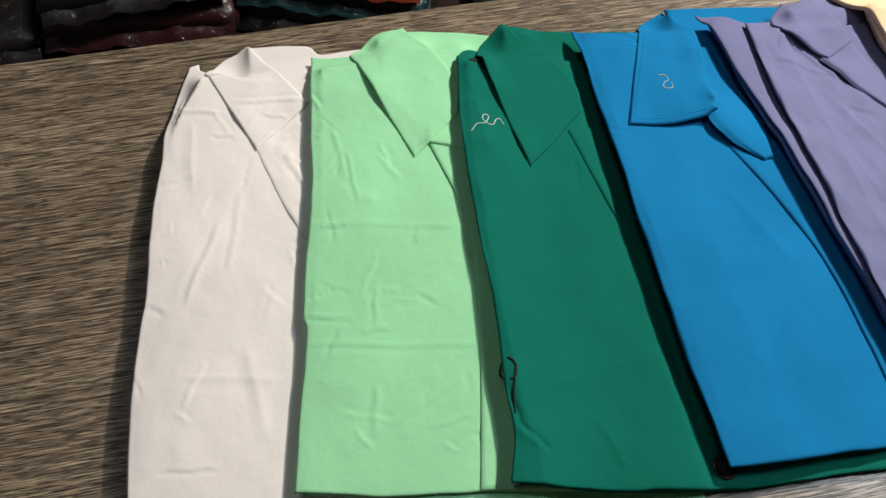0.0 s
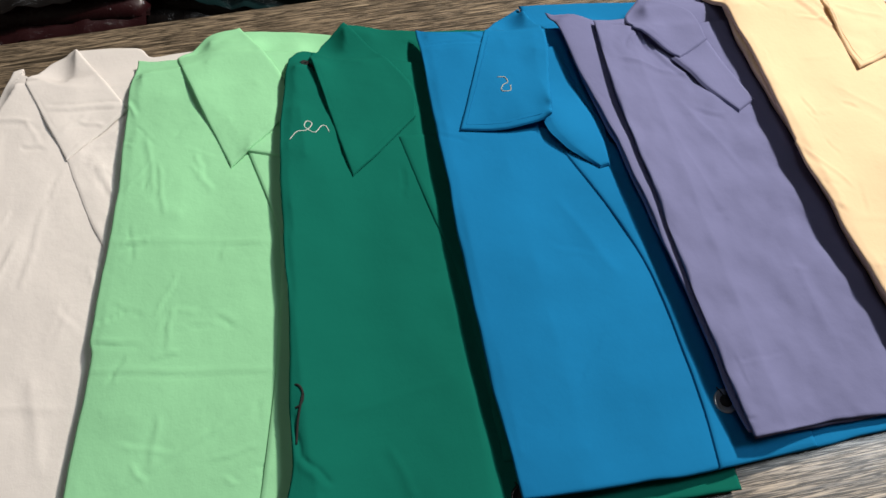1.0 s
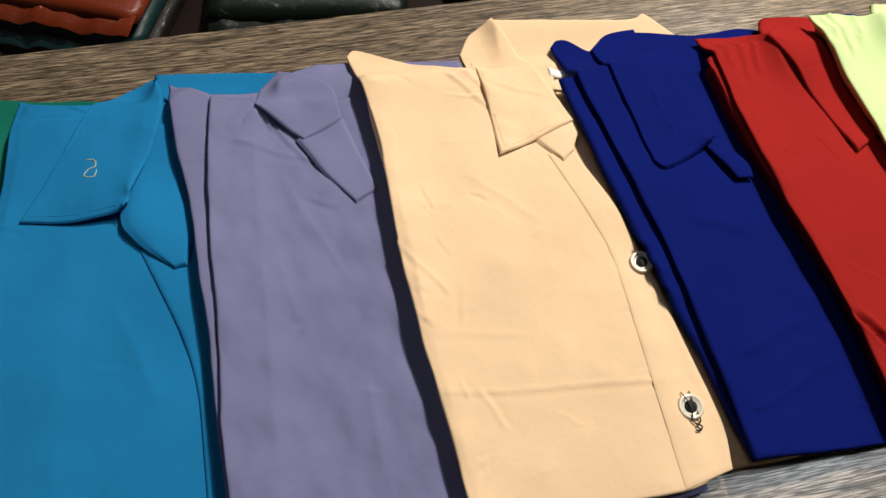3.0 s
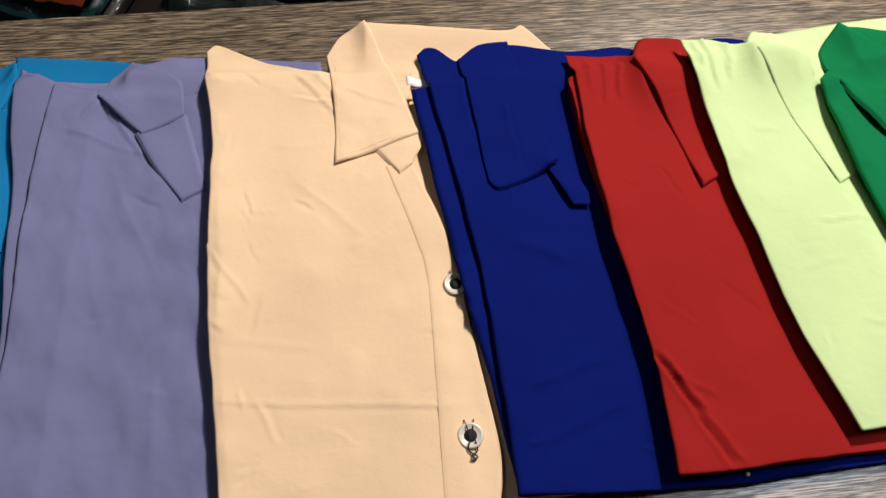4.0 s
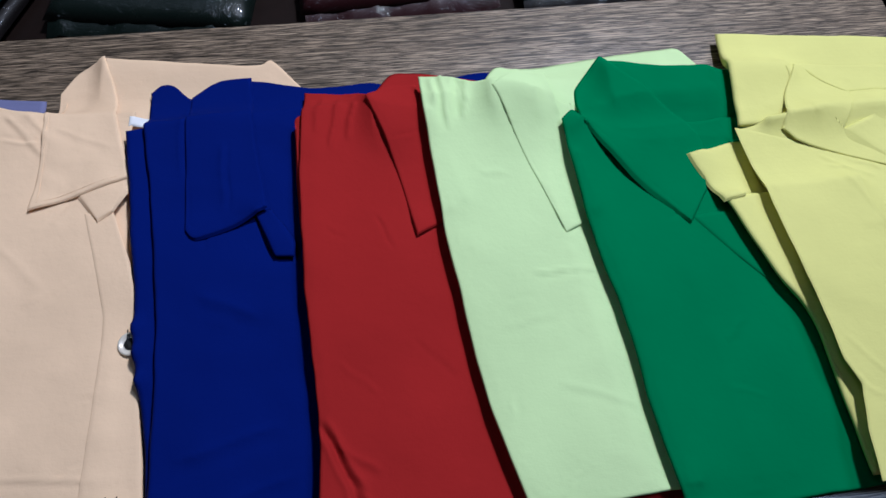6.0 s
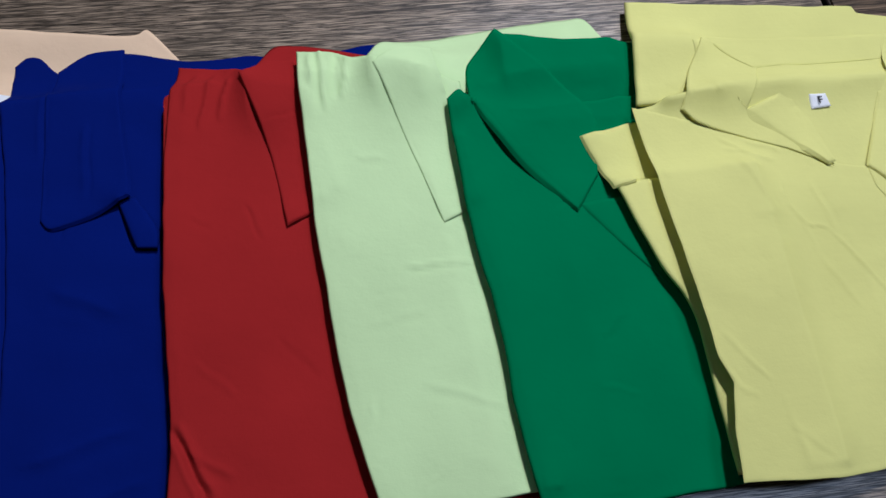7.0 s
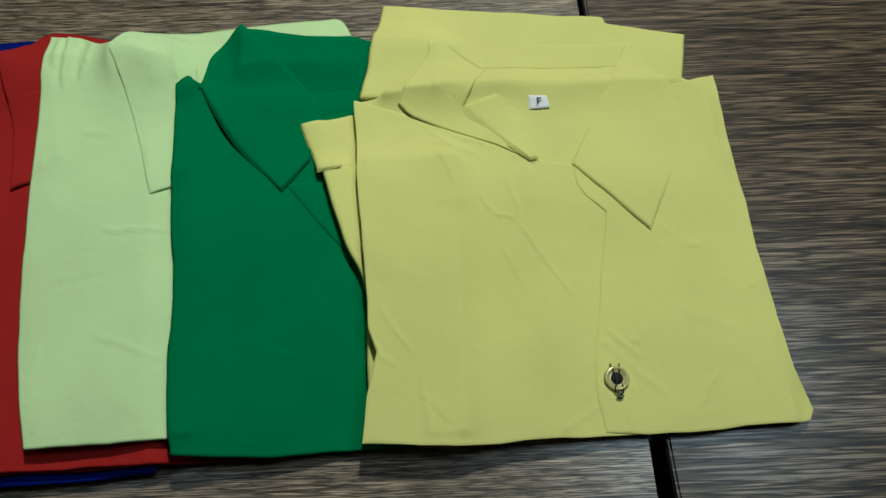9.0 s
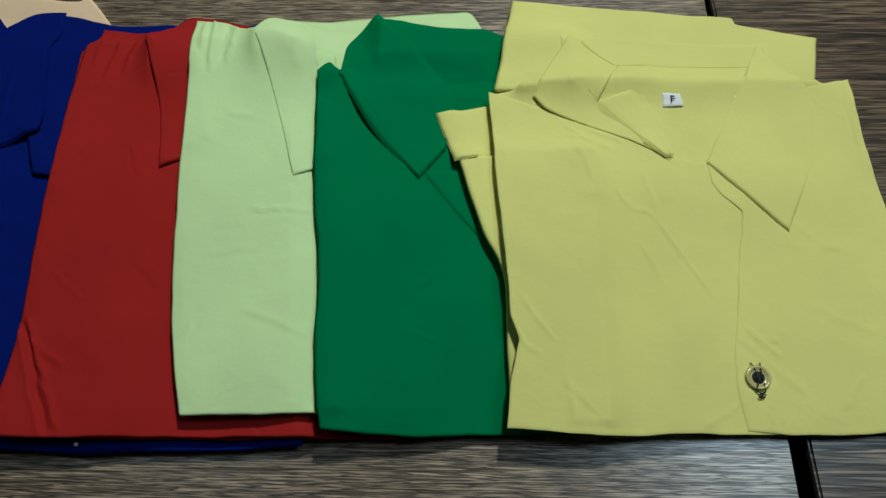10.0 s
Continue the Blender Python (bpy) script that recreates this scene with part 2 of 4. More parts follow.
def creases(x, y, rows):
    """Ridges (or, below zero, grooves) from point to point: x, y, x, y, height, width."""
    z = np.zeros(x.shape)
    for ax, ay, bx, by, h, w in rows:
        ex, ey = bx - ax, by - ay
        t = ((x - ax) * ex + (y - ay) * ey) / (ex * ex + ey * ey)
        off = (x - ax) * ey - (y - ay) * ex
        off = off / math.hypot(ex, ey) + 0.0004 * np.sin(t * 9 + ax * 300)
        end = np.clip(np.minimum(t, 1 - t) * 5 + 0.25, 0, 1)
        d = off / (0.7 * w)
        z += 0.85 * h * (np.exp(-1.9 * np.abs(d)) - 0.35 * np.exp(-((d - 1.9) ** 2))) * end * (np.abs(t - 0.5) < 0.56)
    return z


def small_creases(seed, x0, x1, y0, y1, n):
    """Short, shallow creases in random places."""
    r = np.random.RandomState(seed + 900)
    rows = []
    for k in range(n):
        x, y, a, l = x0 + r.rand() * (x1 - x0), y0 + r.rand() * (y1 - y0), r.rand() * math.pi, 0.008 + 0.024 * r.rand()
        rows.append((x, y, x + l * math.cos(a), y + l * math.sin(a), (0.0005 + 0.0007 * r.rand()) * r.choice((-1, 1)), 0.0012 + 0.0012 * r.rand()))
    return rows


def cloth(name, parent, mat, left, bottom, right, top, thick=0.004, edge=0.003, amp=0.0004, folds=(), lifts=(), size=0.05,
          grid=0.0027, bridge=40, seed=1, label="", smooth=True, taper=None, wrinkles=0):
    """A piece of cloth between four sides (left and right run from top to bottom, bottom and top from left to right), laid on what is there."""
    if name.startswith("front"):
        grid, wrinkles = 0.0016, wrinkles or 8
    edge, amp = edge * 0.45, amp * (0.8 if name.startswith("front") else 0.6)
    lens = [np.hypot(*np.diff(np.array(s), axis=0).T).sum() for s in (left, right, top, bottom)]
    nv, nu = max(6, int(max(lens[:2]) / grid)), max(6, int(max(lens[2:]) / grid))
    L, R, T, B = resample(left, nv, smooth), resample(right, nv, smooth), resample(top, nu, smooth), resample(bottom, nu, smooth)
    shake = 0.0 if name in ("placket", "size_label", "collar_band", "inner_yoke") else (0.00015 if grid in (0.002, 0.0013) else 0.0004)
    L, R, T, B = [wobble(line, seed * 4 + k, shake) for k, line in enumerate((L, R, T, B))]
    L[0] = T[0]; L[-1] = B[0]; R[0] = T[-1]; R[-1] = B[-1]
    u, v = np.linspace(0, 1, nu + 1)[None, :, None], np.linspace(0, 1, nv + 1)[:, None, None]
    ease = lambda s: s + 0.045 * -np.sin(2 * math.pi * s)
    if thick > 0.0025:
        ui, vi = ease(u), ease(v)
    else:
        ui, vi = u, v

    def at(line, s):
        k = np.linspace(0, 1, len(line))
        return np.stack((np.interp(s, k, line[:, 0]), np.interp(s, k, line[:, 1])), 1)
    L, R, T, B = at(L, vi[:, 0, 0]), at(R, vi[:, 0, 0]), at(T, ui[0, :, 0]), at(B, ui[0, :, 0])
    P = ((1 - ui) * L[:, None] + ui * R[:, None] + (1 - vi) * T[None] + vi * B[None]
         - (1 - ui) * (1 - vi) * T[0] - ui * (1 - vi) * T[-1] - (1 - ui) * vi * B[0] - ui * vi * B[-1])
    folds = list(folds) + small_creases(seed, P[..., 0].min(), P[..., 0].max(), P[..., 1].min(), P[..., 1].max(), wrinkles)
    loop = np.vstack((T[:-1], R[:-1], B[:0:-1], L[:0:-1]))
    x0, y0 = loop.min(0) - 0.012
    i0, j0 = max(0, int((x0 - X0) / STEP)), max(0, int((y0 - Y0) / STEP))
    x1, y1 = loop.max(0) + 0.012
    i1, j1 = min(HEIGHT.shape[1], int((x1 - X0) / STEP) + 2), min(HEIGHT.shape[0], int((y1 - Y0) / STEP) + 2)
    gx, gy = np.meshgrid(X0 + STEP * np.arange(i0, i1), Y0 + STEP * np.arange(j0, j1))
    mask = inside(gx, gy, loop)
    m = mask.astype(float)
    under = HEIGHT[j0:j1, i0:i1]
    base = np.where(mask, under, 0.0)
    for k in range(bridge):
        spread, weight = blur(base * m), blur(m)
        soft = np.where(weight > 1e-6, spread / np.maximum(weight, 1e-6), 0)
        base = np.where(mask, np.maximum(under, soft), 0)
    filled, fm = base * m, m.copy()
    for k in range(5):
        nf, nm = blur(filled), blur(fm)
        grown = (fm == 0) & (nm > 0)
        filled = np.where(grown, nf / np.maximum(nm, 1e-9), filled)
        fm = np.where(grown, 1.0, fm)

    def rise(x, y):
        z = np.zeros(x.shape)
        for lx, ly, r, h in lifts:
            z += h * np.exp(-((x - lx) ** 2 + (y - ly) ** 2) / (r * r))
        return z

    def profile(x, y):
        d = np.clip(edge_distance(x, y, loop) / edge, 0, 1)
        full = thick
        if taper:
            (ax, ay), (bx, by), f = taper
            t = np.clip(((x - ax) * (bx - ax) + (y - ay) * (by - ay)) / ((bx - ax) ** 2 + (by - ay) ** 2), 0, 1)
            full = thick * (1 + (f - 1) * t * t * (3 - 2 * t))
        low_rim = 0.8 if thick > 0.0025 else 0.9
        return full * (low_rim + (1 - low_rim) * np.sqrt(np.maximum(0, 1 - (1 - d) ** 2))) + (ripple(x, y, amp, seed, size) + ripple(x, y, amp * 0.12, seed + 50, size * 0.35) + creases(x, y, folds)) * np.clip(d * 0.8 + 0.2, 0, 1)

    raise_map = rise(gx, gy)
    HEIGHT[j0:j1, i0:i1] = np.where(mask, np.maximum(under, base + raise_map + np.maximum(profile(gx, gy), 0.0004)), under)
    px, py = P[..., 0], P[..., 1]
    floor_z = sample(filled, px, py, X0 + STEP * i0, Y0 + STEP * j0) + rise(px, py)
    low = floor_z + 0.00025
    high = floor_z + np.maximum(profile(px, py), 0.0004)
    ni, nj = nu + 1, nv + 1
    # thick folds turn under at the edge, single layers lie flat with a sloping hem
    tuck = (0.6 if thick > 0.0025 else -0.5) * thick
    fu = np.linspace(0, 1, ni) * (1 - 2 * min(0.2, tuck / min(lens[2:]))) * nu + min(0.2, tuck / min(lens[2:])) * nu
    fv = np.linspace(0, 1, nj) * (1 - 2 * min(0.2, tuck / min(lens[:2]))) * nv + min(0.2, tuck / min(lens[:2])) * nv
    iu, iv = np.clip(fu.astype(int), 0, nu - 1), np.clip(fv.astype(int), 0, nv - 1)
    au, av = (fu - iu)[None, :, None], (fv - iv)[:, None, None]
    upper = np.stack((px, py, low), -1)
    row_a, row_b = upper[iv], upper[iv + 1]
    under_side = (1 - av) * ((1 - au) * row_a[:, iu] + au * row_a[:, iu + 1]) + av * ((1 - au) * row_b[:, iu] + au * row_b[:, iu + 1])
    co = np.concatenate((np.stack((px, py, high), -1).reshape(-1, 3), under_side.reshape(-1, 3)))
    idx = np.arange(ni * nj).reshape(nj, ni)
    quad = np.stack((idx[:-1, :-1], idx[1:, :-1], idx[1:, 1:], idx[:-1, 1:]), -1).reshape(-1, 4)
    ring = np.concatenate((idx[0, :-1], idx[:-1, -1], idx[-1, :0:-1], idx[:0:-1, 0]))
    nxt = np.roll(ring, -1)
    off = ni * nj
    faces = np.concatenate((quad, quad[:, ::-1] + off, np.stack((ring, nxt, nxt + off, ring + off), -1)))
    base_ob = parent
    while base_ob is not None:
        co = co - np.array(base_ob.location)
        base_ob = base_ob.parent
    me = bpy.data.meshes.new(name)
    me.from_pydata(co.tolist(), [], faces.tolist())
    soft_faces = np.zeros(len(me.polygons), bool)
    soft_faces[:len(quad)] = True
    me.polygons.foreach_set("use_smooth", soft_faces)
    me.materials.append(mat)
    me.update()
    ob = new(name, me)
    ob.parent = parent
    return tagged(ob, label)


def cord(name, parent, mat, points, radius=0.0004, raise_by=0.0, heights=None, label="", sides=6, smooth=True):
    """A thread or seam along points, lying on the cloth beneath."""
    length = np.hypot(*np.diff(np.array(points), axis=0).T).sum()
    p = resample(points, max(6, int(length / 0.0015)), smooth)
    z = sample(HEIGHT, p[:, 0], p[:, 1])
    z = np.convolve(np.pad(z, 2, mode="edge"), np.ones(5) / 5, "valid") + radius * 0.6 + raise_by
    if heights is not None:
        z = z + np.interp(np.linspace(0, 1, len(z)), np.linspace(0, 1, len(heights)), heights)
    bm = bmesh.new()
    rings = []
    for k in range(len(p)):
        a, b = p[max(0, k - 1)], p[min(len(p) - 1, k + 1)]
        t = Vector((b[0] - a[0], b[1] - a[1], 0)).normalized()
        n = Vector((-t.y, t.x, 0))
        c = Vector((p[k, 0], p[k, 1], z[k]))
        rings.append([bm.verts.new(c + radius * (math.cos(q) * n + Vector((0, 0, math.sin(q))))) for q in np.linspace(0, 2 * math.pi, sides, endpoint=False)])
    for r0, r1 in zip(rings, rings[1:]):
        for q in range(sides):
            bm.faces.new((r0[q], r0[(q + 1) % sides], r1[(q + 1) % sides], r1[q]))
    bm.faces.new(rings[0][::-1]), bm.faces.new(rings[-1])
    return mesh_object(name, bm, mat, parent, label)


def lathe(name, parent, mat, x, y, z, profile, label="", n=28, tilt=(0, 0)):
    bm = bmesh.new()
    rings = []
    for r, h in profile:
        rings.append([bm.verts.new((r * math.cos(a), r * math.sin(a), h)) for a in np.linspace(0, 2 * math.pi, n, endpoint=False)])
    for r0, r1 in zip(rings, rings[1:]):
        for q in range(n):
            bm.faces.new((r0[q], r0[(q + 1) % n], r1[(q + 1) % n], r1[q]))
    bm.faces.new(rings[0][::-1]), bm.faces.new(rings[-1])
    bmesh.ops.transform(bm, matrix=pose(x, y, z, tilt[0], tilt[1], 0), verts=bm.verts)
    return mesh_object(name, bm, mat, parent, label)


def button(parent, x, y, mat=PEARL, tail=1.0, label="pearly button sewn on with black thread", tilt=(0, 0)):
    z = float(sample(HEIGHT, np.array([x]), np.array([y]))[0])
    b = lathe("button", parent, mat, x, y, z + 0.0004, [(0.0058, 0), (0.0068, 0.0005), (0.0070, 0.0013), (0.0064, 0.0021), (0.0055, 0.0020), (0.0046, 0.0012), (0.0036, 0.0011)], label, tilt=tilt)
    lathe("eye", b, BLACK, x, y, z + 0.0016, [(0.0035, 0), (0.0033, 0.0006), (0.002, 0.0011), (0.0008, 0.0012)], "black sewn centre", n=16, tilt=tilt)
    for k, (dx, dy) in enumerate(((0.0012, 0.0), (-0.0012, 0.0))):
        p = [(x + dx, y - 0.0015), (x + dx * 1.3, y + 0.004), (x + dx * 2.2, y + 0.0085)]
        cord("thread", b, BLACK, p, 0.00035, 0.0028, heights=(0, 0, -0.0022))
    if tail:
        q = tail
        cord("thread", b, BLACK, [(x - 0.001, y - 0.003), (x - 0.0022, y - 0.0065 - 0.0010 * q), (x + 0.0002, y - 0.0075 - 0.0030 * q), (x + 0.0026, y - 0.0078 - 0.0042 * q), (x + 0.0005, y - 0.0080 - 0.0070 * q), (x - 0.0016, y - 0.0078 - 0.0064 * q)], 0.00045, 0.0012, heights=(0.0018, 0, 0, 0))
        cord("thread", b, BLACK, [(x + 0.002, y - 0.003), (x + 0.0028, y - 0.0070 - 0.0015 * q), (x - 0.0008, y - 0.0078 - 0.0037 * q), (x + 0.0014, y - 0.0080 - 0.0070 * q)], 0.0004, 0.0012, heights=(0.0018, 0, 0, 0))
    return b


# ---- room ----
FLOOR_Z = -0.76
tagged(mesh_object("floor", box_bm(-2.6, 4.4, -2.4, 3.8, FLOOR_Z - 0.1, FLOOR_Z), FLOOR, smooth=False), "dark tiled shop floor", "floor", kind="structure")
tagged(mesh_object("ceiling", box_bm(-2.6, 4.4, -2.4, 3.8, 3.0, 3.1), PLASTER, smooth=False), "plain plastered ceiling", "ceiling", kind="structure")
for nm, b in (("wall_north", (-2.7, 4.5, 3.8, 3.9)), ("wall_south", (-2.7, 4.5, -2.5, -2.4)), ("wall_west", (-2.7, -2.6, -2.4, 3.8)), ("wall_east", (4.4, 4.5, -2.4, 3.8))):
    tagged(mesh_object(nm, box_bm(*b, FLOOR_Z - 0.1, 3.1), PLASTER, smooth=False), "plain plastered wall", "wall", kind="structure")

# ---- tables ----
FAR = 0.516


def prism_bm(corners, z0, z1, bevel=0.0015):
    bm = bmesh.new()
    lo = [bm.verts.new((x, y, z0)) for x, y in corners]
    hi = [bm.verts.new((x, y, z1)) for x, y in corners]
    bm.faces.new(lo[::-1]), bm.faces.new(hi)
    for k in range(4):
        bm.faces.new((lo[k], lo[(k + 1) % 4], hi[(k + 1) % 4], hi[k]))
    bmesh.ops.bevel(bm, geom=bm.edges[:], offset=bevel, segments=2, affect="EDGES")
    return bm


def table(corners, mat, label):
    xs, ys = [c[0] for c in corners], [c[1] for c in corners]
    t = thing("table", ((min(xs) + max(xs)) / 2, (min(ys) + max(ys)) / 2, FLOOR_Z), label, "table", "tables pushed together")
    mesh_object("tabletop", prism_bm(corners, -0.022, 0.0), mat, t, smooth=False)
    mesh_object("frame", box_bm(min(xs) + 0.06, max(xs) - 0.06, min(ys) + 0.06, max(ys) - 0.06, -0.07, -0.0225, 0.002), FRAME_GAP_BLACK, t, "dark frame under the top", smooth=False)
    for lx in (min(xs) + 0.06, max(xs) - 0.11):
        for ly in (min(ys) + 0.06, max(ys) - 0.11):
            mesh_object("leg", box_bm(lx, lx + 0.05, ly, ly + 0.05, FLOOR_Z, -0.0705, 0.003), FRAME_GAP_BLACK, t, smooth=False)
    return t


table([(-0.45, -0.25), (1.0335, -0.25), (1.0258, FAR), (-0.45, FAR)], OAK_A, "grey-brown wood-grain laminate table covered with folded shirts")
right = table([(1.0510, -0.25), (2.1, -0.25), (2.1, FAR), (1.0300, FAR)], OAK_B, "dark wood-grain laminate table beside a narrow gap")
# added strip whose black stands in for the shade in the gap
mesh_object("gap_shade_strip", prism_bm([(1.0490, -0.25), (1.0509, -0.25), (1.0299, FAR), (1.0280, FAR)], -0.022, -0.0005, 0.0004), FRAME_GAP_BLACK, right, "black strip painting the shade of the gap", smooth=False)

# ---- the row of folded shirts, each laid over the right side of the one before ----
ROW = "row of folded shirts"


def shirt(x, y, label):
    return thing("folded_shirt", (x, y, 0.0), label, "shirt", ROW)


def leaf(s, mat, a, b, c, d, left=(), right=(), bottom=(), lifts=(), seed=5, amp=0.0003, thick=0.0013, folds=(), name="collar_leaf", label=""):
    """A collar leaf: a and b on the fold line, c and d at its free end."""
    bow = 0.16
    middle = Vector((sum(p[0] for p in (a, b, c, d)) / 4, sum(p[1] for p in (a, b, c, d)) / 4))
    rim = [Vector(p) for p in (a, *left, d, *bottom, c)]
    rim = [p + (middle - p).normalized() * 0.0045 for p in rim]
    hem = [(p.x, p.y, q.x, q.y, -0.00035, 0.0009) for p, q in zip(rim, rim[1:])]
    mid = ((a[0] + b[0]) / 2 - bow * (b[1] - a[1]), (a[1] + b[1]) / 2 + bow * (b[0] - a[0]))
    return cloth(name, s, mat, [a, *left, d], [d, *bottom, c], [b, *right, c], [a, mid, b], thick=thick, edge=0.0012, amp=amp, lifts=lifts,
                 grid=0.0013, bridge=25, seed=seed, folds=[*folds, *hem], size=0.03, label=label)


def fold(s, mat, left, bottom, right, top, thick, edge, amp=0.0004, seed=1, thin=0.3, reach=0.13, inset=0.003):
    """The folded bulk of a shirt: thick along its first edge, where the sleeve lies inside, thin towards the other."""
    x = min(p[0] for p in left)
    bottom = [(px, py + inset) for px, py in bottom[:-1]] + [(bottom[-1][0] - inset, bottom[-1][1] + inset)]
    left, right = [*left[:-1], bottom[0]], [*right[:-1], bottom[-1]]
    return cloth("folded_back", s, mat, left, bottom, right, top, thick * 2.0, edge * 1.5, amp, seed=seed, taper=((x + 0.015, 0.0), (x + reach, 0.0), thin))


def collar_back(s, mat, left, bottom, right, top, amp=0.0003, seed=1, folds=()):
    """The standing back of the collar, highest along its upper edge."""
    y = top[0][1]
    return cloth("collar_back", s, mat, left, bottom, right, top, 0.008, 0.003, amp, seed=seed, folds=folds, taper=((0.0, y - 0.006), (0.0, y - 0.045), 0.15))


def edge_stitch(s, mat, points, label=""):
    return cord("stitching", s, mat, points, 0.00022, -0.0001, label=label, smooth=False)


# white shirt
s = shirt(-0.07, 0.30, "creased white cotton shirt folded flat on the bare table")
fold(s, WHITE, [(-0.1421, 0.4566), (-0.1578, 0.4240), (-0.1668, 0.3866), (-0.1715, 0.3368), (-0.1767, 0.2818), (-0.1805, 0.2395), (-0.1817, 0.1522)],
      [(-0.1817, 0.1522), (0.0365, 0.1288)], [(0.0543, 0.4600), (0.0365, 0.1288)], [(-0.1421, 0.4566), (0.0543, 0.4600)], 0.0085, 0.003, seed=11, thin=0.55)
collar_back(s, WHITE, [(-0.1095, 0.4916), (-0.1082, 0.4209)], [(-0.1082, 0.4209), (0.0209, 0.4160)], [(0.0221, 0.4684), (0.0209, 0.4160)],
      [(-0.1095, 0.4916), (-0.0653, 0.4861), (-0.0551, 0.4754), (-0.0302, 0.4754), (0.0221, 0.4684)], seed=12, folds=[(-0.0549, 0.4612, -0.0742, 0.4246, 0.0008, 0.002)])
cloth("front_panel", s, WHITE, [(-0.1550, 0.4836), (-0.1656, 0.4412), (-0.1691, 0.3870), (-0.1747, 0.3371), (-0.1777, 0.2818), (-0.1826, 0.2396), (-0.1848, 0.1985), (-0.1826, 0.1485)],
      [(-0.1826, 0.1485), (-0.1014, 0.1407), (0.0366, 0.1267)], [(0.0318, 0.4466), (0.0366, 0.1267)], [(-0.1550, 0.4836), (-0.1475, 0.4849), (-0.1452, 0.4768), (-0.1005, 0.4476), (0.0318, 0.4466)],
      0.0035, 0.003, 0.0006, seed=13, wrinkles=60, lifts=[(-0.1475, 0.4636, 0.010, 0.004)],
      folds=[(-0.1303, 0.3333, -0.1530, 0.2772, 0.0011, 0.003), (-0.1588, 0.4290, -0.1283, 0.4228, 0.0012, 0.003), (-0.1165, 0.3558, -0.1263, 0.2968, 0.0008, 0.003),
             (-0.1480, 0.4150, -0.1480, 0.3558, 0.0006, 0.005), (-0.1579, 0.2329, -0.0988, 0.2229, 0.0006, 0.004), (-0.1184, 0.2476, -0.1086, 0.1885, 0.0007, 0.005)])
cloth("inner_front", s, WHITE, [(-0.1076, 0.3950), (-0.0934, 0.3519), (-0.0789, 0.3136)], [(-0.0789, 0.3136), (-0.0301, 0.3044)], [(-0.0301, 0.4264), (-0.0301, 0.3044)], [(-0.1076, 0.3950), (-0.0301, 0.4264)],
      0.0008, 0.001, 0.0008, seed=14, size=0.02, folds=[(-0.0940, 0.3970, -0.0820, 0.4070, 0.0018, 0.0015), (-0.0860, 0.4000, -0.0710, 0.4170, 0.0018, 0.0015), (-0.0960, 0.4020, -0.0990, 0.3850, 0.0014, 0.0015), (-0.0780, 0.4010, -0.0690, 0.3900, -0.0014, 0.0015), (-0.0900, 0.3910, -0.0740, 0.3550, 0.0018, 0.0018), (-0.0926, 0.3882, -0.0732, 0.3529, 0.0015, 0.002), (-0.0889, 0.3950, -0.0693, 0.3955, 0.0012, 0.002), (-0.0869, 0.3802, -0.0692, 0.3704, 0.001, 0.002)])
leaf(s, WHITE, (-0.1418, 0.4701), (-0.1097, 0.4935), (-0.0675, 0.4229), (-0.1047, 0.3875), lifts=[(-0.1165, 0.4148, 0.012, 0.0015)], folds=[(-0.1200, 0.4330, -0.0680, 0.4300, -0.0016, 0.0014), (-0.1180, 0.4290, -0.0700, 0.4262, 0.0013, 0.0018), (-0.0990, 0.4170, -0.0820, 0.4120, 0.0010, 0.002), (-0.1100, 0.4100, -0.0930, 0.4220, 0.0008, 0.003)], seed=15)

# mint shirt
s = shirt(0.02, 0.29, "mint green cotton shirt with pressed fold creases, folded flat")
fold(s, MINT, [(-0.0554, 0.4453), (-0.0647, 0.3542), (-0.0715, 0.3047), (-0.0783, 0.2531), (-0.0842, 0.2074), (-0.0910, 0.1527)],
      [(-0.0910, 0.1527), (0.0106, 0.1304), (0.1292, 0.1126)], [(0.1322, 0.4563), (0.1292, 0.1126)], [(-0.0554, 0.4453), (0.1322, 0.4563)], 0.0038, 0.003, seed=21)
collar_back(s, MINT, [(-0.0106, 0.4860), (-0.0102, 0.4217)], [(-0.0102, 0.4217), (0.1043, 0.4313)], [(0.1050, 0.4620), (0.1043, 0.4313)],
      [(-0.0106, 0.4860), (0.0098, 0.4861), (0.0524, 0.4789), (0.1050, 0.4620)], seed=22, folds=[(0.0302, 0.4352, 0.0695, 0.4348, -0.0008, 0.0015)])
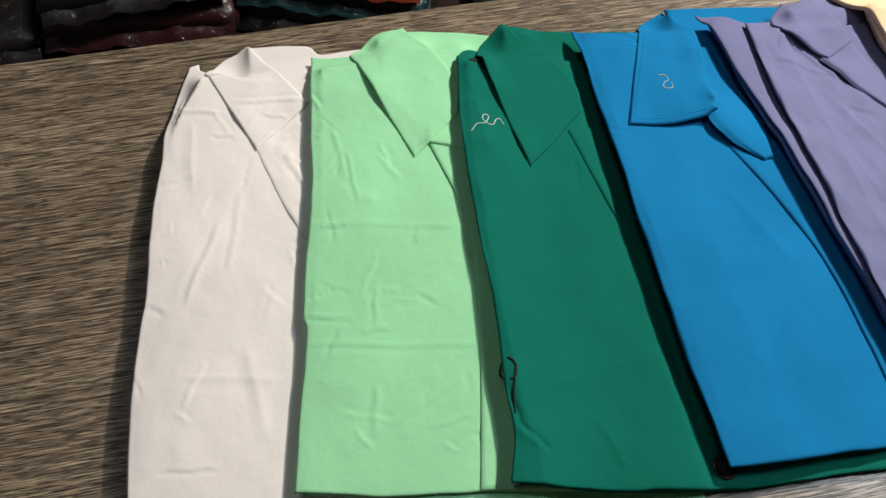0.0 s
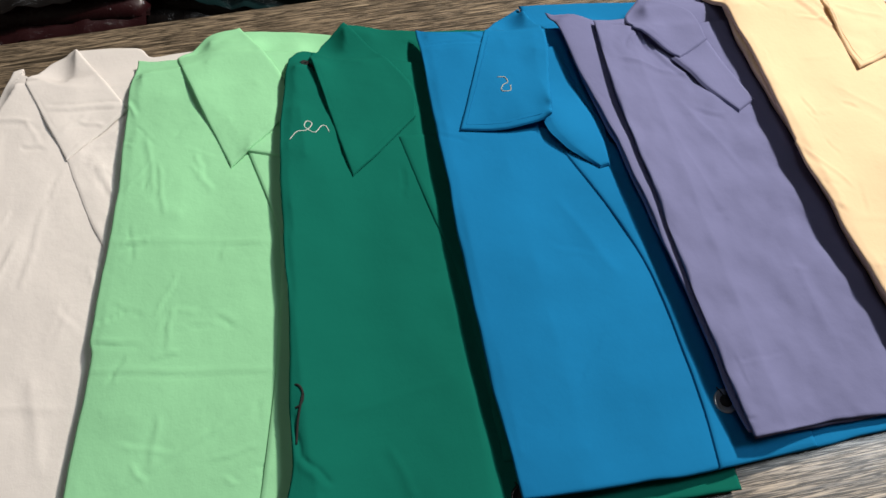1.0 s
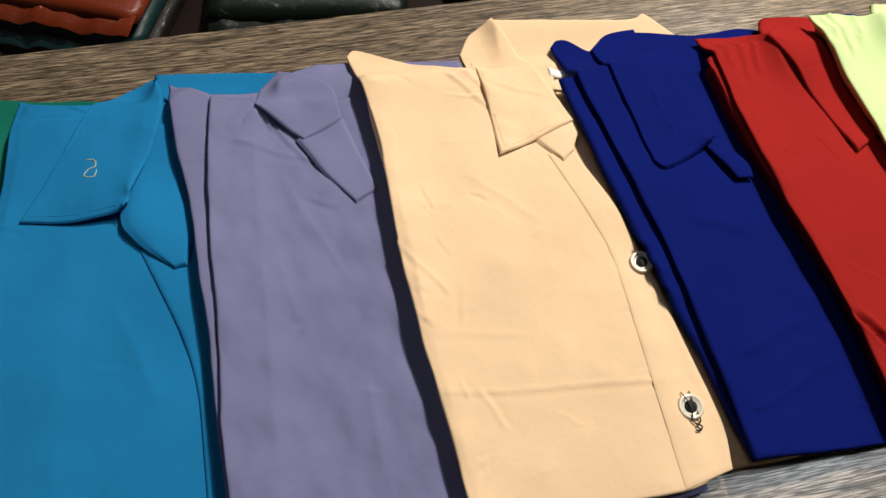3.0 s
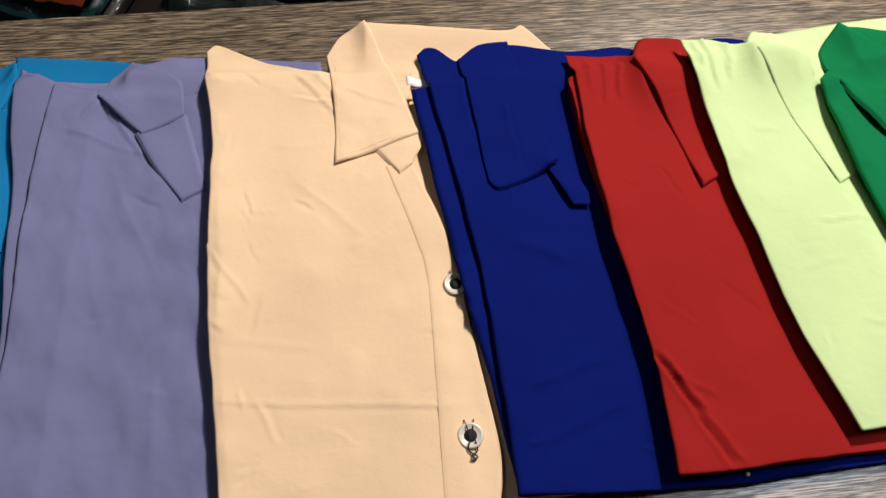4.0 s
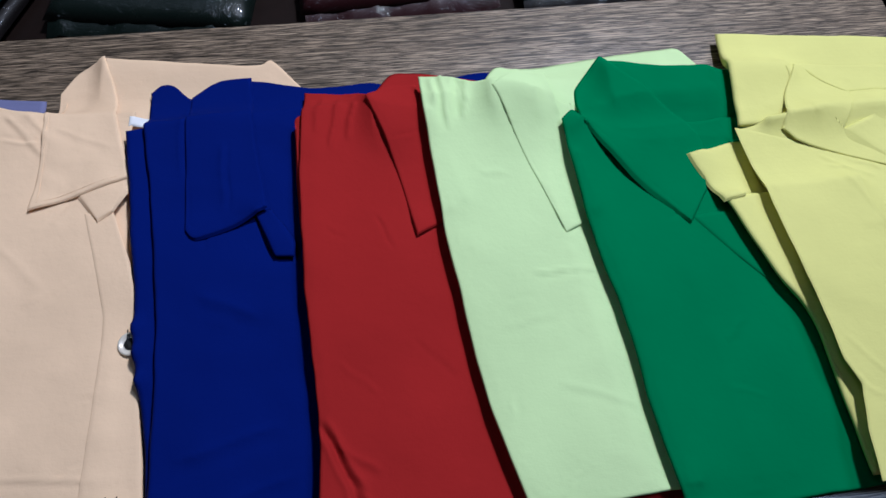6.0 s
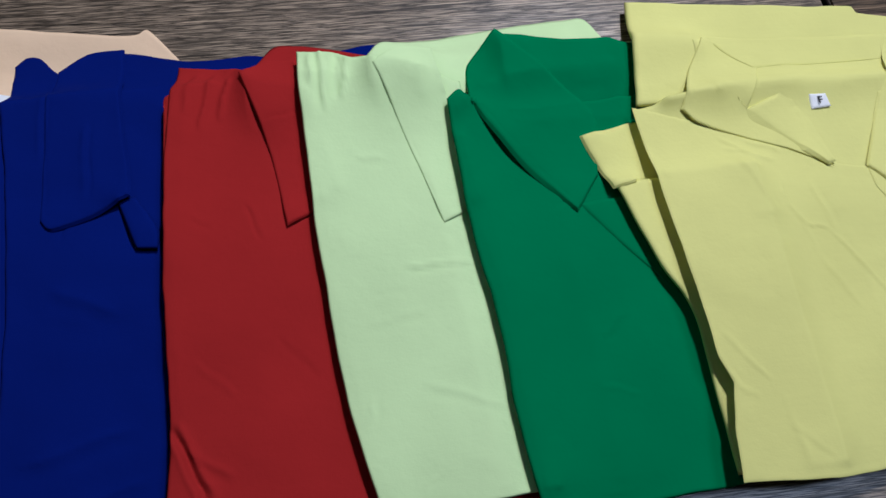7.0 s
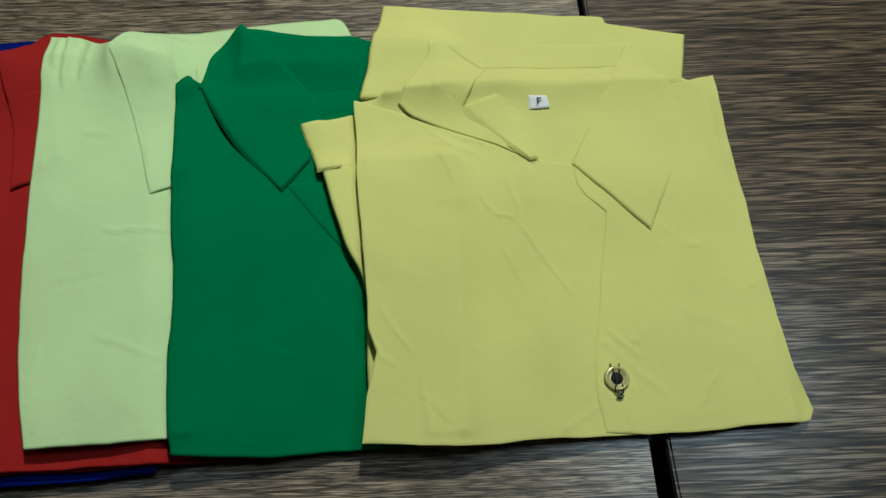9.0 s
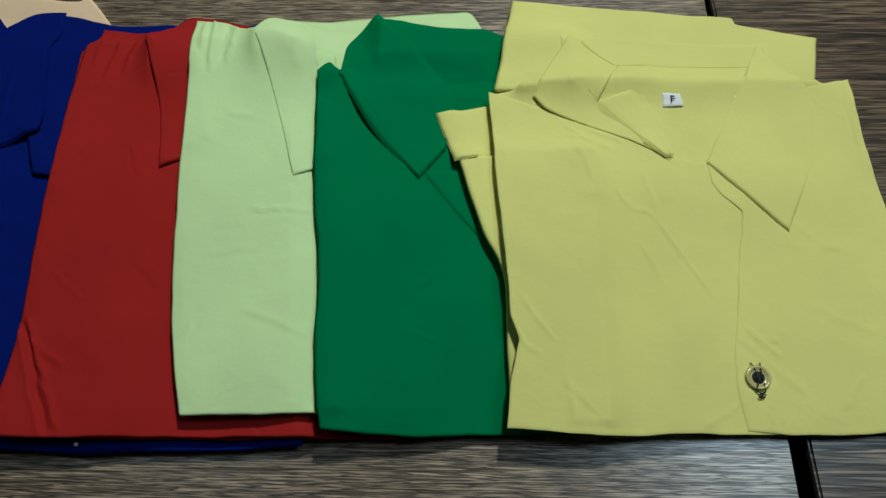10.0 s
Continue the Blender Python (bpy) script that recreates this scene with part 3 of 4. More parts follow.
cloth("front_panel", s, MINT, [(-0.0612, 0.4662), (-0.0687, 0.3550), (-0.0755, 0.3052), (-0.0825, 0.2585), (-0.0813, 0.2463), (-0.0872, 0.2075), (-0.0950, 0.1567)],
      [(-0.0950, 0.1567), (-0.0424, 0.1462), (0.0221, 0.1379), (0.1256, 0.1229)], [(0.1255, 0.4427), (0.1256, 0.1229)], [(-0.0612, 0.4662), (-0.0324, 0.4598), (0.1255, 0.4427)],
      0.0035, 0.0025, 0.0004, seed=23, wrinkles=75, folds=[(-0.0726, 0.3169, 0.0253, 0.3023, 0.0009, 0.0022), (-0.0834, 0.2379, 0.0194, 0.2217, 0.0010, 0.0022), (-0.0687, 0.1703, 0.0135, 0.2090, 0.0008, 0.0025),
             (-0.0814, 0.2555, -0.0539, 0.2502, 0.0012, 0.002), (-0.0491, 0.2397, -0.0326, 0.2420, 0.0012, 0.002), (-0.0433, 0.3687, -0.0404, 0.3297, 0.0009, 0.0025), (-0.0687, 0.3131, -0.0443, 0.3161, 0.0012, 0.002),
             (-0.0511, 0.3932, -0.0453, 0.3444, 0.0007, 0.003), (-0.0443, 0.2076, -0.0492, 0.1782, 0.0008, 0.003), (-0.0198, 0.1783, 0.0046, 0.1823, 0.0007, 0.002), (-0.0374, 0.2662, -0.0404, 0.2420, 0.0008, 0.002)])
cloth("placket", s, MINT, [(0.0119, 0.3727), (0.0273, 0.3022), (0.0192, 0.2249), (0.0031, 0.1418)], [(0.0031, 0.1418), (0.0624, 0.1330)], [(0.0619, 0.3756), (0.0624, 0.1330)], [(0.0119, 0.3727), (0.0619, 0.3756)], 0.0013, 0.0008, 0.0002, seed=24)
cloth("collar_stand", s, MINT, [(0.0149, 0.3842), (0.0118, 0.3694)], [(0.0118, 0.3694), (0.0340, 0.3613), (0.0508, 0.3519)], [(0.0512, 0.3943), (0.0508, 0.3519)], [(0.0149, 0.3842), (0.0512, 0.3943)], 0.0014, 0.001, 0.0002, seed=25)
leaf(s, MINT, (-0.0324, 0.4598), (0.0108, 0.4850), (0.0361, 0.3898), (0.0010, 0.3599), right=[(0.0401, 0.4236)], lifts=[(-0.0218, 0.4180, 0.02, 0.0035)], seed=26, amp=0.0004)

# bottle-green shirt
s = shirt(0.13, 0.28, "bottle green cotton shirt, folded, with a stray white thread on it")
fold(s, TEAL, [(0.0485, 0.4276), (0.0379, 0.3554), (0.0351, 0.2916), (0.0321, 0.2314), (0.0301, 0.1853), (0.0223, 0.1364)],
      [(0.0223, 0.1364), (0.1288, 0.1166), (0.2594, 0.1126)], [(0.2683, 0.4458), (0.2594, 0.1126)], [(0.0485, 0.4276), (0.2683, 0.4458)], 0.0048, 0.003, seed=31)
collar_back(s, TEAL, [(0.0865, 0.4745), (0.0783, 0.4142)], [(0.0783, 0.4142), (0.1971, 0.4204)], [(0.1993, 0.4548), (0.1971, 0.4204)], [(0.0865, 0.4745), (0.1419, 0.4629), (0.1993, 0.4548)],
      seed=32, folds=[(0.1045, 0.4314, 0.1344, 0.4126, -0.0008, 0.0015)])
cloth("front_panel", s, TEAL, [(0.0449, 0.4415), (0.0334, 0.3565), (0.0314, 0.2918), (0.0292, 0.2316), (0.0265, 0.2011), (0.0252, 0.1670), (0.0178, 0.1413)],
      [(0.0178, 0.1413), (0.0598, 0.1315), (0.1009, 0.1251), (0.1300, 0.1200), (0.1900, 0.1165), (0.2560, 0.1135)], [(0.2600, 0.4323), (0.2560, 0.1135)], [(0.0449, 0.4415), (0.0580, 0.4491), (0.0990, 0.4322), (0.2600, 0.4323)],
      0.0035, 0.003, 0.0012, seed=33, size=0.07, lifts=[(0.0495, 0.4320, 0.012, 0.003)],
      folds=[(0.0271, 0.1926, 0.0300, 0.1683, -0.0022, 0.0025), (0.0301, 0.1702, 0.0439, 0.1538, -0.0020, 0.0025), (0.0742, 0.1694, 0.0842, 0.1397, 0.0008, 0.004), (0.0490, 0.1884, 0.1093, 0.1994, 0.0005, 0.006)])
cloth("placket", s, TEAL, [(0.1113, 0.3664), (0.1193, 0.3210), (0.1314, 0.2532), (0.1336, 0.1512)], [(0.1336, 0.1512), (0.1769, 0.1466)], [(0.1770, 0.3693), (0.1769, 0.1466)], [(0.1113, 0.3664), (0.1770, 0.3693)], 0.001, 0.0008, 0.0002, seed=34)
leaf(s, TEAL, (0.0598, 0.4394), (0.0865, 0.4745), (0.1241, 0.3819), (0.0770, 0.3393), right=[(0.1249, 0.4098)], lifts=[(0.0604, 0.4290, 0.010, 0.006), (0.0628, 0.4049, 0.018, 0.004), (0.0731, 0.3571, 0.014, 0.002)], seed=35)
cord("thread_loop", s, BLACK, [(0.0300 + 0.0042 * math.cos(a), 0.2010 + 0.0062 * math.sin(a)) for a in [0.4 * k for k in range(17)]] + [(0.0300, 0.1877), (0.0281, 0.1761)], 0.0006, label="loop of black thread at the folded edge")
button(s, 0.1395, 0.1312, EBONY, tail=False, label="dark button half under the azure shirt")
# black cord for the loose thread and for the shade in the collar opening
cord("thread_and_gap_shade", s, BLACK, [(0.0530, 0.4330), (0.0560, 0.4350), (0.0585, 0.4325), (0.0565, 0.4290), (0.0540, 0.4300), (0.0560, 0.4330), (0.0600, 0.4290), (0.0622, 0.4235)], 0.0008, label="black thread tangle that also paints the shade in the collar opening")

# azure shirt
s = shirt(0.25, 0.28, "bright azure cotton shirt, folded, with its collar turned up")
fold(s, AZURE, [(0.1419, 0.4478), (0.1400, 0.3854), (0.1388, 0.3201), (0.1378, 0.2481), (0.1384, 0.1992), (0.1400, 0.1285)], [(0.1400, 0.1285), (0.2435, 0.1236), (0.3710, 0.1270)],
      [(0.3779, 0.4470), (0.3710, 0.1270)], [(0.1419, 0.4478), (0.3779, 0.4470)], 0.0050, 0.0035, seed=41)
collar_back(s, AZURE, [(0.2188, 0.4736), (0.2154, 0.4082)], [(0.2154, 0.4082), (0.3340, 0.4104)], [(0.3342, 0.4531), (0.3340, 0.4104)], [(0.2188, 0.4736), (0.2632, 0.4676), (0.3038, 0.4614), (0.3342, 0.4531)], seed=42)
cloth("front_panel", s, AZURE, [(0.1368, 0.4564), (0.1356, 0.3862), (0.1346, 0.3208), (0.1337, 0.2484), (0.1342, 0.1995), (0.1372, 0.1293)], [(0.1372, 0.1293), (0.1860, 0.1264), (0.2434, 0.1252), (0.3031, 0.1268), (0.3710, 0.1285)],
      [(0.3657, 0.4328), (0.3710, 0.1285)], [(0.1368, 0.4564), (0.1550, 0.4474), (0.2045, 0.4410), (0.3657, 0.4328)], 0.0045, 0.004, 0.0012, seed=43, size=0.075,
      lifts=[(0.1342, 0.3009, 0.07, 0.002)],
      folds=[(0.1403, 0.4359, 0.1855, 0.4317, -0.0012, 0.0015), (0.1585, 0.4497, 0.1854, 0.4356, 0.001, 0.002), (0.2004, 0.3008, 0.2253, 0.2403, 0.0008, 0.008)])
cloth("placket", s, AZURE, [(0.2154, 0.3311), (0.2363, 0.2769), (0.2444, 0.2413), (0.2470, 0.1938), (0.2475, 0.1579), (0.2444, 0.1258)], [(0.2444, 0.1258), (0.3031, 0.1276)], [(0.3030, 0.3381), (0.3031, 0.1276)], [(0.2154, 0.3311), (0.3030, 0.3381)], 0.0013, 0.0008, 0.0002, seed=44)
cloth("collar_stand", s, AZURE, [(0.2144, 0.4187), (0.2099, 0.3551), (0.2176, 0.3360), (0.2342, 0.3169)], [(0.2342, 0.3169), (0.2402, 0.3180)], [(0.2313, 0.4193), (0.2362, 0.3707), (0.2423, 0.3464), (0.2402, 0.3180)],
      [(0.2144, 0.4187), (0.2313, 0.4193)], 0.0018, 0.0012, 0.0002, lifts=[(0.2154, 0.3508, 0.024, 0.0060)], grid=0.002, seed=45)
leaf(s, AZURE, (0.1847, 0.4412), (0.2188, 0.4736), (0.2099, 0.3551), (0.1508, 0.3575), right=[(0.2264, 0.4303)], bottom=[(0.1794, 0.3537)],
     lifts=[(0.2064, 0.3672, 0.030, 0.0065), (0.1524, 0.3635, 0.012, 0.001)], seed=46)
edge_stitch(s, AZURE, [(0.1867, 0.4360), (0.1548, 0.3604), (0.1805, 0.3569), (0.2060, 0.3580)])
button(s, 0.2605, 0.1590, STEEL, tail=False, label="grey button half under the next shirt", tilt=(0, 0))

# lilac shirt
s = shirt(0.37, 0.28, "grey-lilac cotton shirt folded with its sleeve along the side")
fold(s, LILAC, [(0.2359, 0.4368), (0.2449, 0.3485), (0.2517, 0.2836), (0.2576, 0.2215), (0.2616, 0.1645), (0.2672, 0.1331)], [(0.2672, 0.1331), (0.3837, 0.1342), (0.4946, 0.1428)],
      [(0.4983, 0.4466), (0.4946, 0.1428)], [(0.2359, 0.4368), (0.4983, 0.4466)], 0.0042, 0.003, seed=51)
cloth("sleeve", s, LILAC, [(0.2320, 0.4500), (0.2385, 0.3930), (0.2465, 0.3400), (0.2525, 0.2720), (0.2565, 0.2080), (0.2592, 0.1600), (0.2627, 0.1390)], [(0.2627, 0.1397), (0.2846, 0.1398)], [(0.2848, 0.4291), (0.2846, 0.1398)],
      [(0.2320, 0.4515), (0.2606, 0.4324), (0.2848, 0.4291)], 0.0035, 0.0025, 0.0003, seed=52, folds=[(0.2361, 0.3815, 0.2572, 0.3795, -0.001, 0.0012), (0.2391, 0.3654, 0.2562, 0.3634, -0.001, 0.0012)])
collar_back(s, LILAC, [(0.3032, 0.4499), (0.2992, 0.4067)], [(0.2992, 0.4067), (0.4279, 0.4172)], [(0.4261, 0.4505), (0.4279, 0.4172)], [(0.3032, 0.4499), (0.3432, 0.4614), (0.3848, 0.4575), (0.4261, 0.4505)], seed=53)
cloth("front_panel", s, LILAC, [(0.2602, 0.4290), (0.2562, 0.3690), (0.2578, 0.2990), (0.2582, 0.2460), (0.2590, 0.2050), (0.2605, 0.1700), (0.2635, 0.1362)], [(0.2635, 0.1362), (0.3132, 0.1375), (0.3612, 0.1357), (0.3829, 0.1383), (0.4359, 0.1415), (0.4957, 0.1469)],
      [(0.4861, 0.4341), (0.4957, 0.1469)], [(0.2602, 0.4290), (0.2854, 0.4240), (0.3404, 0.4211), (0.4861, 0.4341)], 0.0035, 0.0028, 0.0015, size=0.035, seed=54, wrinkles=30, lifts=[(0.2562, 0.3613, 0.05, 0.0015)],
      folds=[(0.2682, 0.3967, 0.3155, 0.3794, 0.0009, 0.003), (0.3004, 0.3614, 0.3305, 0.2909, 0.0010, 0.006), (0.2853, 0.3414, 0.3004, 0.2710, 0.0007, 0.006), (0.3305, 0.2507, 0.3355, 0.1703, 0.0008, 0.006),
             (0.2890, 0.4190, 0.2780, 0.4040, 0.0018, 0.002), (0.2940, 0.4210, 0.3140, 0.3960, 0.0020, 0.0018), (0.2970, 0.4070, 0.3160, 0.3760, 0.0016, 0.0025), (0.2903, 0.4193, 0.2964, 0.4017, 0.0016, 0.002), (0.3005, 0.4072, 0.3185, 0.3864, 0.0014, 0.002), (0.2683, 0.1765, 0.3004, 0.1784, -0.0008, 0.0012), (0.3625, 0.1552, 0.3585, 0.1361, -0.001, 0.0015)])
cloth("lapel", s, LILAC, [(0.3110, 0.3941), (0.3239, 0.3685), (0.3406, 0.3443)], [(0.3406, 0.3443), (0.3539, 0.3516)], [(0.3388, 0.4063), (0.3539, 0.3516)], [(0.3110, 0.3941), (0.3388, 0.4063)], 0.0018, 0.001, 0.0002, seed=55,
      lifts=[(0.3185, 0.3794, 0.014, 0.0025)], grid=0.002)
leaf(s, LILAC, (0.2873, 0.4201), (0.3032, 0.4511), (0.3388, 0.4063), (0.3141, 0.3931), right=[(0.3343, 0.4329)], lifts=[(0.2975, 0.4121, 0.014, 0.003)], seed=56)

# peach shirt
s = shirt(0.48, 0.29, "peach cotton shirt with pearly buttons, folded flat")
fold(s, PEACH, [(0.3567, 0.4291), (0.3577, 0.3920), (0.3648, 0.3125), (0.3682, 0.2334), (0.3750, 0.1518)], [(0.3750, 0.1518), (0.4294, 0.1482), (0.5201, 0.1514), (0.6041, 0.1514)], [(0.6041, 0.4454), (0.6041, 0.1514)],
      [(0.3567, 0.4291), (0.6041, 0.4454)], 0.0052, 0.0035, seed=61)
collar_back(s, PEACH, [(0.4580, 0.4873), (0.4546, 0.4120)], [(0.4546, 0.4120), (0.5829, 0.4131)], [(0.5915, 0.4517), (0.5829, 0.4131)], [(0.4580, 0.4873), (0.5097, 0.4783), (0.5628, 0.4722), (0.5710, 0.4754), (0.5915, 0.4517)], 0.0005, seed=62,
      folds=[(0.555, 0.457, 0.57, 0.44, -0.002, 0.002), (0.465, 0.458, 0.55, 0.447, 0.0007, 0.002)])
cloth("front_panel", s, PEACH, [(0.3489, 0.4633), (0.3594, 0.3895), (0.3604, 0.3131), (0.3593, 0.3030), (0.3650, 0.2335), (0.3720, 0.1538)], [(0.3720, 0.1538), (0.4247, 0.1501), (0.4792, 0.1485), (0.5097, 0.1540)],
      [(0.4872, 0.4330), (0.4805, 0.3634), (0.4985, 0.3090), (0.5087, 0.2273), (0.5139, 0.1788), (0.5097, 0.1540)], [(0.3489, 0.4633), (0.3561, 0.4695), (0.3808, 0.4520), (0.4120, 0.4351), (0.4345, 0.4318), (0.4872, 0.4330)], 0.0045, 0.0035, 0.0005, seed=63, wrinkles=34,
      folds=[(0.363, 0.217, 0.508, 0.204, 0.0010, 0.0022), (0.362, 0.303, 0.385, 0.27, 0.001, 0.0025), (0.412, 0.43, 0.437, 0.40, 0.0013, 0.0025), (0.425, 0.43, 0.44, 0.41, 0.0012, 0.002),
             (0.378, 0.33, 0.40, 0.328, 0.0007, 0.002), (0.37, 0.25, 0.42, 0.243, 0.0005, 0.003), (0.41, 0.35, 0.45, 0.31, 0.0006, 0.005)])
cloth("placket", s, PEACH, [(0.4653, 0.3583), (0.4793, 0.3083), (0.4842, 0.2745), (0.4812, 0.1494)], [(0.4812, 0.1494), (0.5088, 0.1545)], [(0.4815, 0.3584), (0.4976, 0.3089), (0.5078, 0.2273), (0.5128, 0.1788), (0.5088, 0.1545)], [(0.4653, 0.3583), (0.4815, 0.3584)],
      0.0004, 0.0008, 0.0003, seed=64, folds=[(0.485, 0.207, 0.51, 0.204, 0.0008, 0.002)])
cloth("lapel", s, PEACH, [(0.4585, 0.3740), (0.4734, 0.3530)], [(0.4734, 0.3530), (0.4815, 0.3584)], [(0.4875, 0.3745), (0.4815, 0.3584)], [(0.4585, 0.3740), (0.4875, 0.3839)], 0.0018, 0.001, 0.0003, seed=65, grid=0.002)
leaf(s, PEACH, (0.4298, 0.4622), (0.4580, 0.4873), (0.4876, 0.3816), (0.4348, 0.3615), right=[(0.4661, 0.4622)], bottom=[(0.4605, 0.3706)], left=[(0.4354, 0.4102)], lifts=[(0.434, 0.41, 0.014, 0.002), (0.437, 0.362, 0.012, 0.002)], seed=66,
     amp=0.0005, folds=[(0.44, 0.42, 0.475, 0.405, 0.0007, 0.003), (0.445, 0.435, 0.47, 0.44, 0.0006, 0.003)])
edge_stitch(s, PEACH, [(0.4359, 0.4525), (0.4383, 0.3655), (0.4605, 0.3740), (0.4816, 0.3818)])
tape = cloth("size_label", s, PAPER, [(0.4842, 0.4284), (0.4842, 0.4219)], [(0.4842, 0.4219), (0.5013, 0.4258)], [(0.5013, 0.4310), (0.5013, 0.4258)], [(0.4842, 0.4284), (0.5013, 0.4310)], 0.001, 0.0006, 0.0, seed=67, grid=0.002, bridge=5, label="white woven size label")
button(s, 0.4998, 0.2750, tail=0)
button(s, 0.498, 0.1885, tail=0.7)

# royal-blue shirt
s = shirt(0.63, 0.29, "dark royal blue cotton shirt with rounded collar, folded")
fold(s, NAVY, [(0.4855, 0.4122), (0.4898, 0.3755), (0.4978, 0.3150), (0.5022, 0.2762), (0.5092, 0.2350), (0.5142, 0.2000), (0.5195, 0.1524)], [(0.5195, 0.1524), (0.6199, 0.1485), (0.7646, 0.1544)], [(0.7459, 0.4455), (0.7646, 0.1544)], [(0.4855, 0.4122), (0.5194, 0.4189), (0.7459, 0.4455)],
      0.0068, 0.0035, seed=71)
cloth("front_panel", s, NAVY, [(0.4928, 0.4517), (0.5001, 0.3937), (0.5119, 0.3102), (0.5172, 0.2274), (0.5176, 0.1552)], [(0.5176, 0.1552), (0.6199, 0.1504), (0.6979, 0.1520), (0.7640, 0.1560)], [(0.7294, 0.4474), (0.7640, 0.1560)],
      [(0.4928, 0.4517), (0.4989, 0.4582), (0.5073, 0.4572), (0.5199, 0.4447), (0.5340, 0.4498), (0.5573, 0.4573), (0.5942, 0.4488), (0.6381, 0.4510), (0.6617, 0.4431), (0.7089, 0.4523), (0.7294, 0.4474)],
      0.0045, 0.004, 0.0012, seed=73, size=0.07, folds=[(0.5210, 0.4352, 0.5229, 0.3774, -0.0014, 0.002), (0.5448, 0.3975, 0.5478, 0.3580, 0.0016, 0.003), (0.5299, 0.2091, 0.5797, 0.2245, 0.0014, 0.005), (0.5299, 0.1794, 0.5896, 0.1996, 0.0012, 0.005), (0.5348, 0.2983, 0.5697, 0.2840, 0.0012, 0.005)])
cloth("lapel", s, NAVY, [(0.5652, 0.3478), (0.5771, 0.3186)], [(0.5771, 0.3186), (0.5882, 0.3180)], [(0.5743, 0.3509), (0.5883, 0.3296), (0.5882, 0.3180)], [(0.5652, 0.3478), (0.5743, 0.3509)], 0.003, 0.0018, 0.0002, lifts=[(0.5786, 0.3288, 0.012, 0.002)], grid=0.002, seed=74)
leaf(s, NAVY, (0.5209, 0.4436), (0.5573, 0.4584), (0.5721, 0.3500), (0.5273, 0.3375), bottom=[(0.5332, 0.3325), (0.5520, 0.3389)], right=[(0.5642, 0.4006)], lifts=[(0.5693, 0.3489, 0.014, 0.003)], seed=75, thick=0.0022,
     folds=[(0.5477, 0.3976, 0.5507, 0.3500, -0.0012, 0.0022)])

# scarlet shirt
s = shirt(0.71, 0.29, "scarlet cotton shirt folded with a slanting pleat")
fold(s, RED, [(0.5896, 0.4007), (0.5920, 0.3386), (0.6017, 0.2482), (0.6036, 0.2131), (0.6017, 0.1547)], [(0.6017, 0.1547), (0.7032, 0.1546), (0.8426, 0.1607)], [(0.8407, 0.4458), (0.8426, 0.1607)], [(0.5896, 0.4007), (0.6098, 0.4185), (0.8407, 0.4458)], 0.0056, 0.003, seed=81)
collar_back(s, RED, [(0.6352, 0.4213), (0.6386, 0.3846)], [(0.6386, 0.3846), (0.7411, 0.3929)], [(0.7411, 0.4314), (0.7411, 0.3929)], [(0.6352, 0.4213), (0.6497, 0.4486), (0.6652, 0.4502), (0.7141, 0.4332), (0.7411, 0.4314)], seed=82)
cloth("front_panel", s, RED, [(0.5947, 0.4374), (0.5929, 0.3387), (0.5987, 0.2483), (0.6017, 0.2132), (0.5986, 0.1566)], [(0.5986, 0.1566), (0.6295, 0.1559), (0.6816, 0.1586), (0.7409, 0.1592), (0.8200, 0.1620)], [(0.8079, 0.4333), (0.8200, 0.1620)],
      [(0.5947, 0.4374), (0.6292, 0.4316), (0.6583, 0.4115), (0.8079, 0.4333)], 0.0035, 0.0028, 0.0010, seed=83, size=0.07,
      folds=[(0.6017, 0.2207, 0.6184, 0.1860, -0.0034, 0.0022), (0.6056, 0.2208, 0.6234, 0.1852, 0.0026, 0.003), (0.6155, 0.1891, 0.6304, 0.1575, -0.0030, 0.0022), (0.6214, 0.1870, 0.6363, 0.1595, 0.0020, 0.003), (0.6095, 0.2087, 0.6314, 0.1942, 0.0012, 0.003), (0.6179, 0.4266, 0.6115, 0.3863, 0.0022, 0.003), (0.6276, 0.4227, 0.6215, 0.3919, 0.0020, 0.003), (0.6070, 0.4299, 0.6027, 0.3966, 0.0015, 0.003),
             (0.7340, 0.1756, 0.7440, 0.1577, -0.001, 0.0016)])
leaf(s, RED, (0.6351, 0.4193), (0.6664, 0.4300), (0.6902, 0.3396), (0.6594, 0.3232), left=[(0.6467, 0.3856), (0.6526, 0.3598)], lifts=[(0.6451, 0.3915, 0.016, 0.0025), (0.6592, 0.3280, 0.012, 0.002)], seed=84, folds=[(0.6481, 0.3877, 0.6709, 0.3939, -0.0008, 0.001)])

# pale lime shirt
s = shirt(0.78, 0.30, "pale lime cotton shirt with gathered shoulder, folded")
fold(s, LIME, [(0.6719, 0.4238), (0.6739, 0.3741), (0.6801, 0.3061), (0.6871, 0.2445), (0.6968, 0.1944), (0.7043, 0.1701)], [(0.7043, 0.1701), (0.7871, 0.1704), (0.9267, 0.1712)], [(0.9151, 0.4466), (0.9267, 0.1712)], [(0.6719, 0.4238), (0.9151, 0.4466)], 0.0036, 0.003, seed=91)
collar_back(s, LIME, [(0.7098, 0.4204), (0.7141, 0.3748)], [(0.7141, 0.3748), (0.8621, 0.3934)], [(0.8645, 0.4386), (0.8621, 0.3934)], [(0.7098, 0.4204), (0.7190, 0.4330), (0.7400, 0.4470), (0.7957, 0.4570), (0.8404, 0.4603), (0.8540, 0.4596), (0.8645, 0.4386)], 0.0004, seed=92)
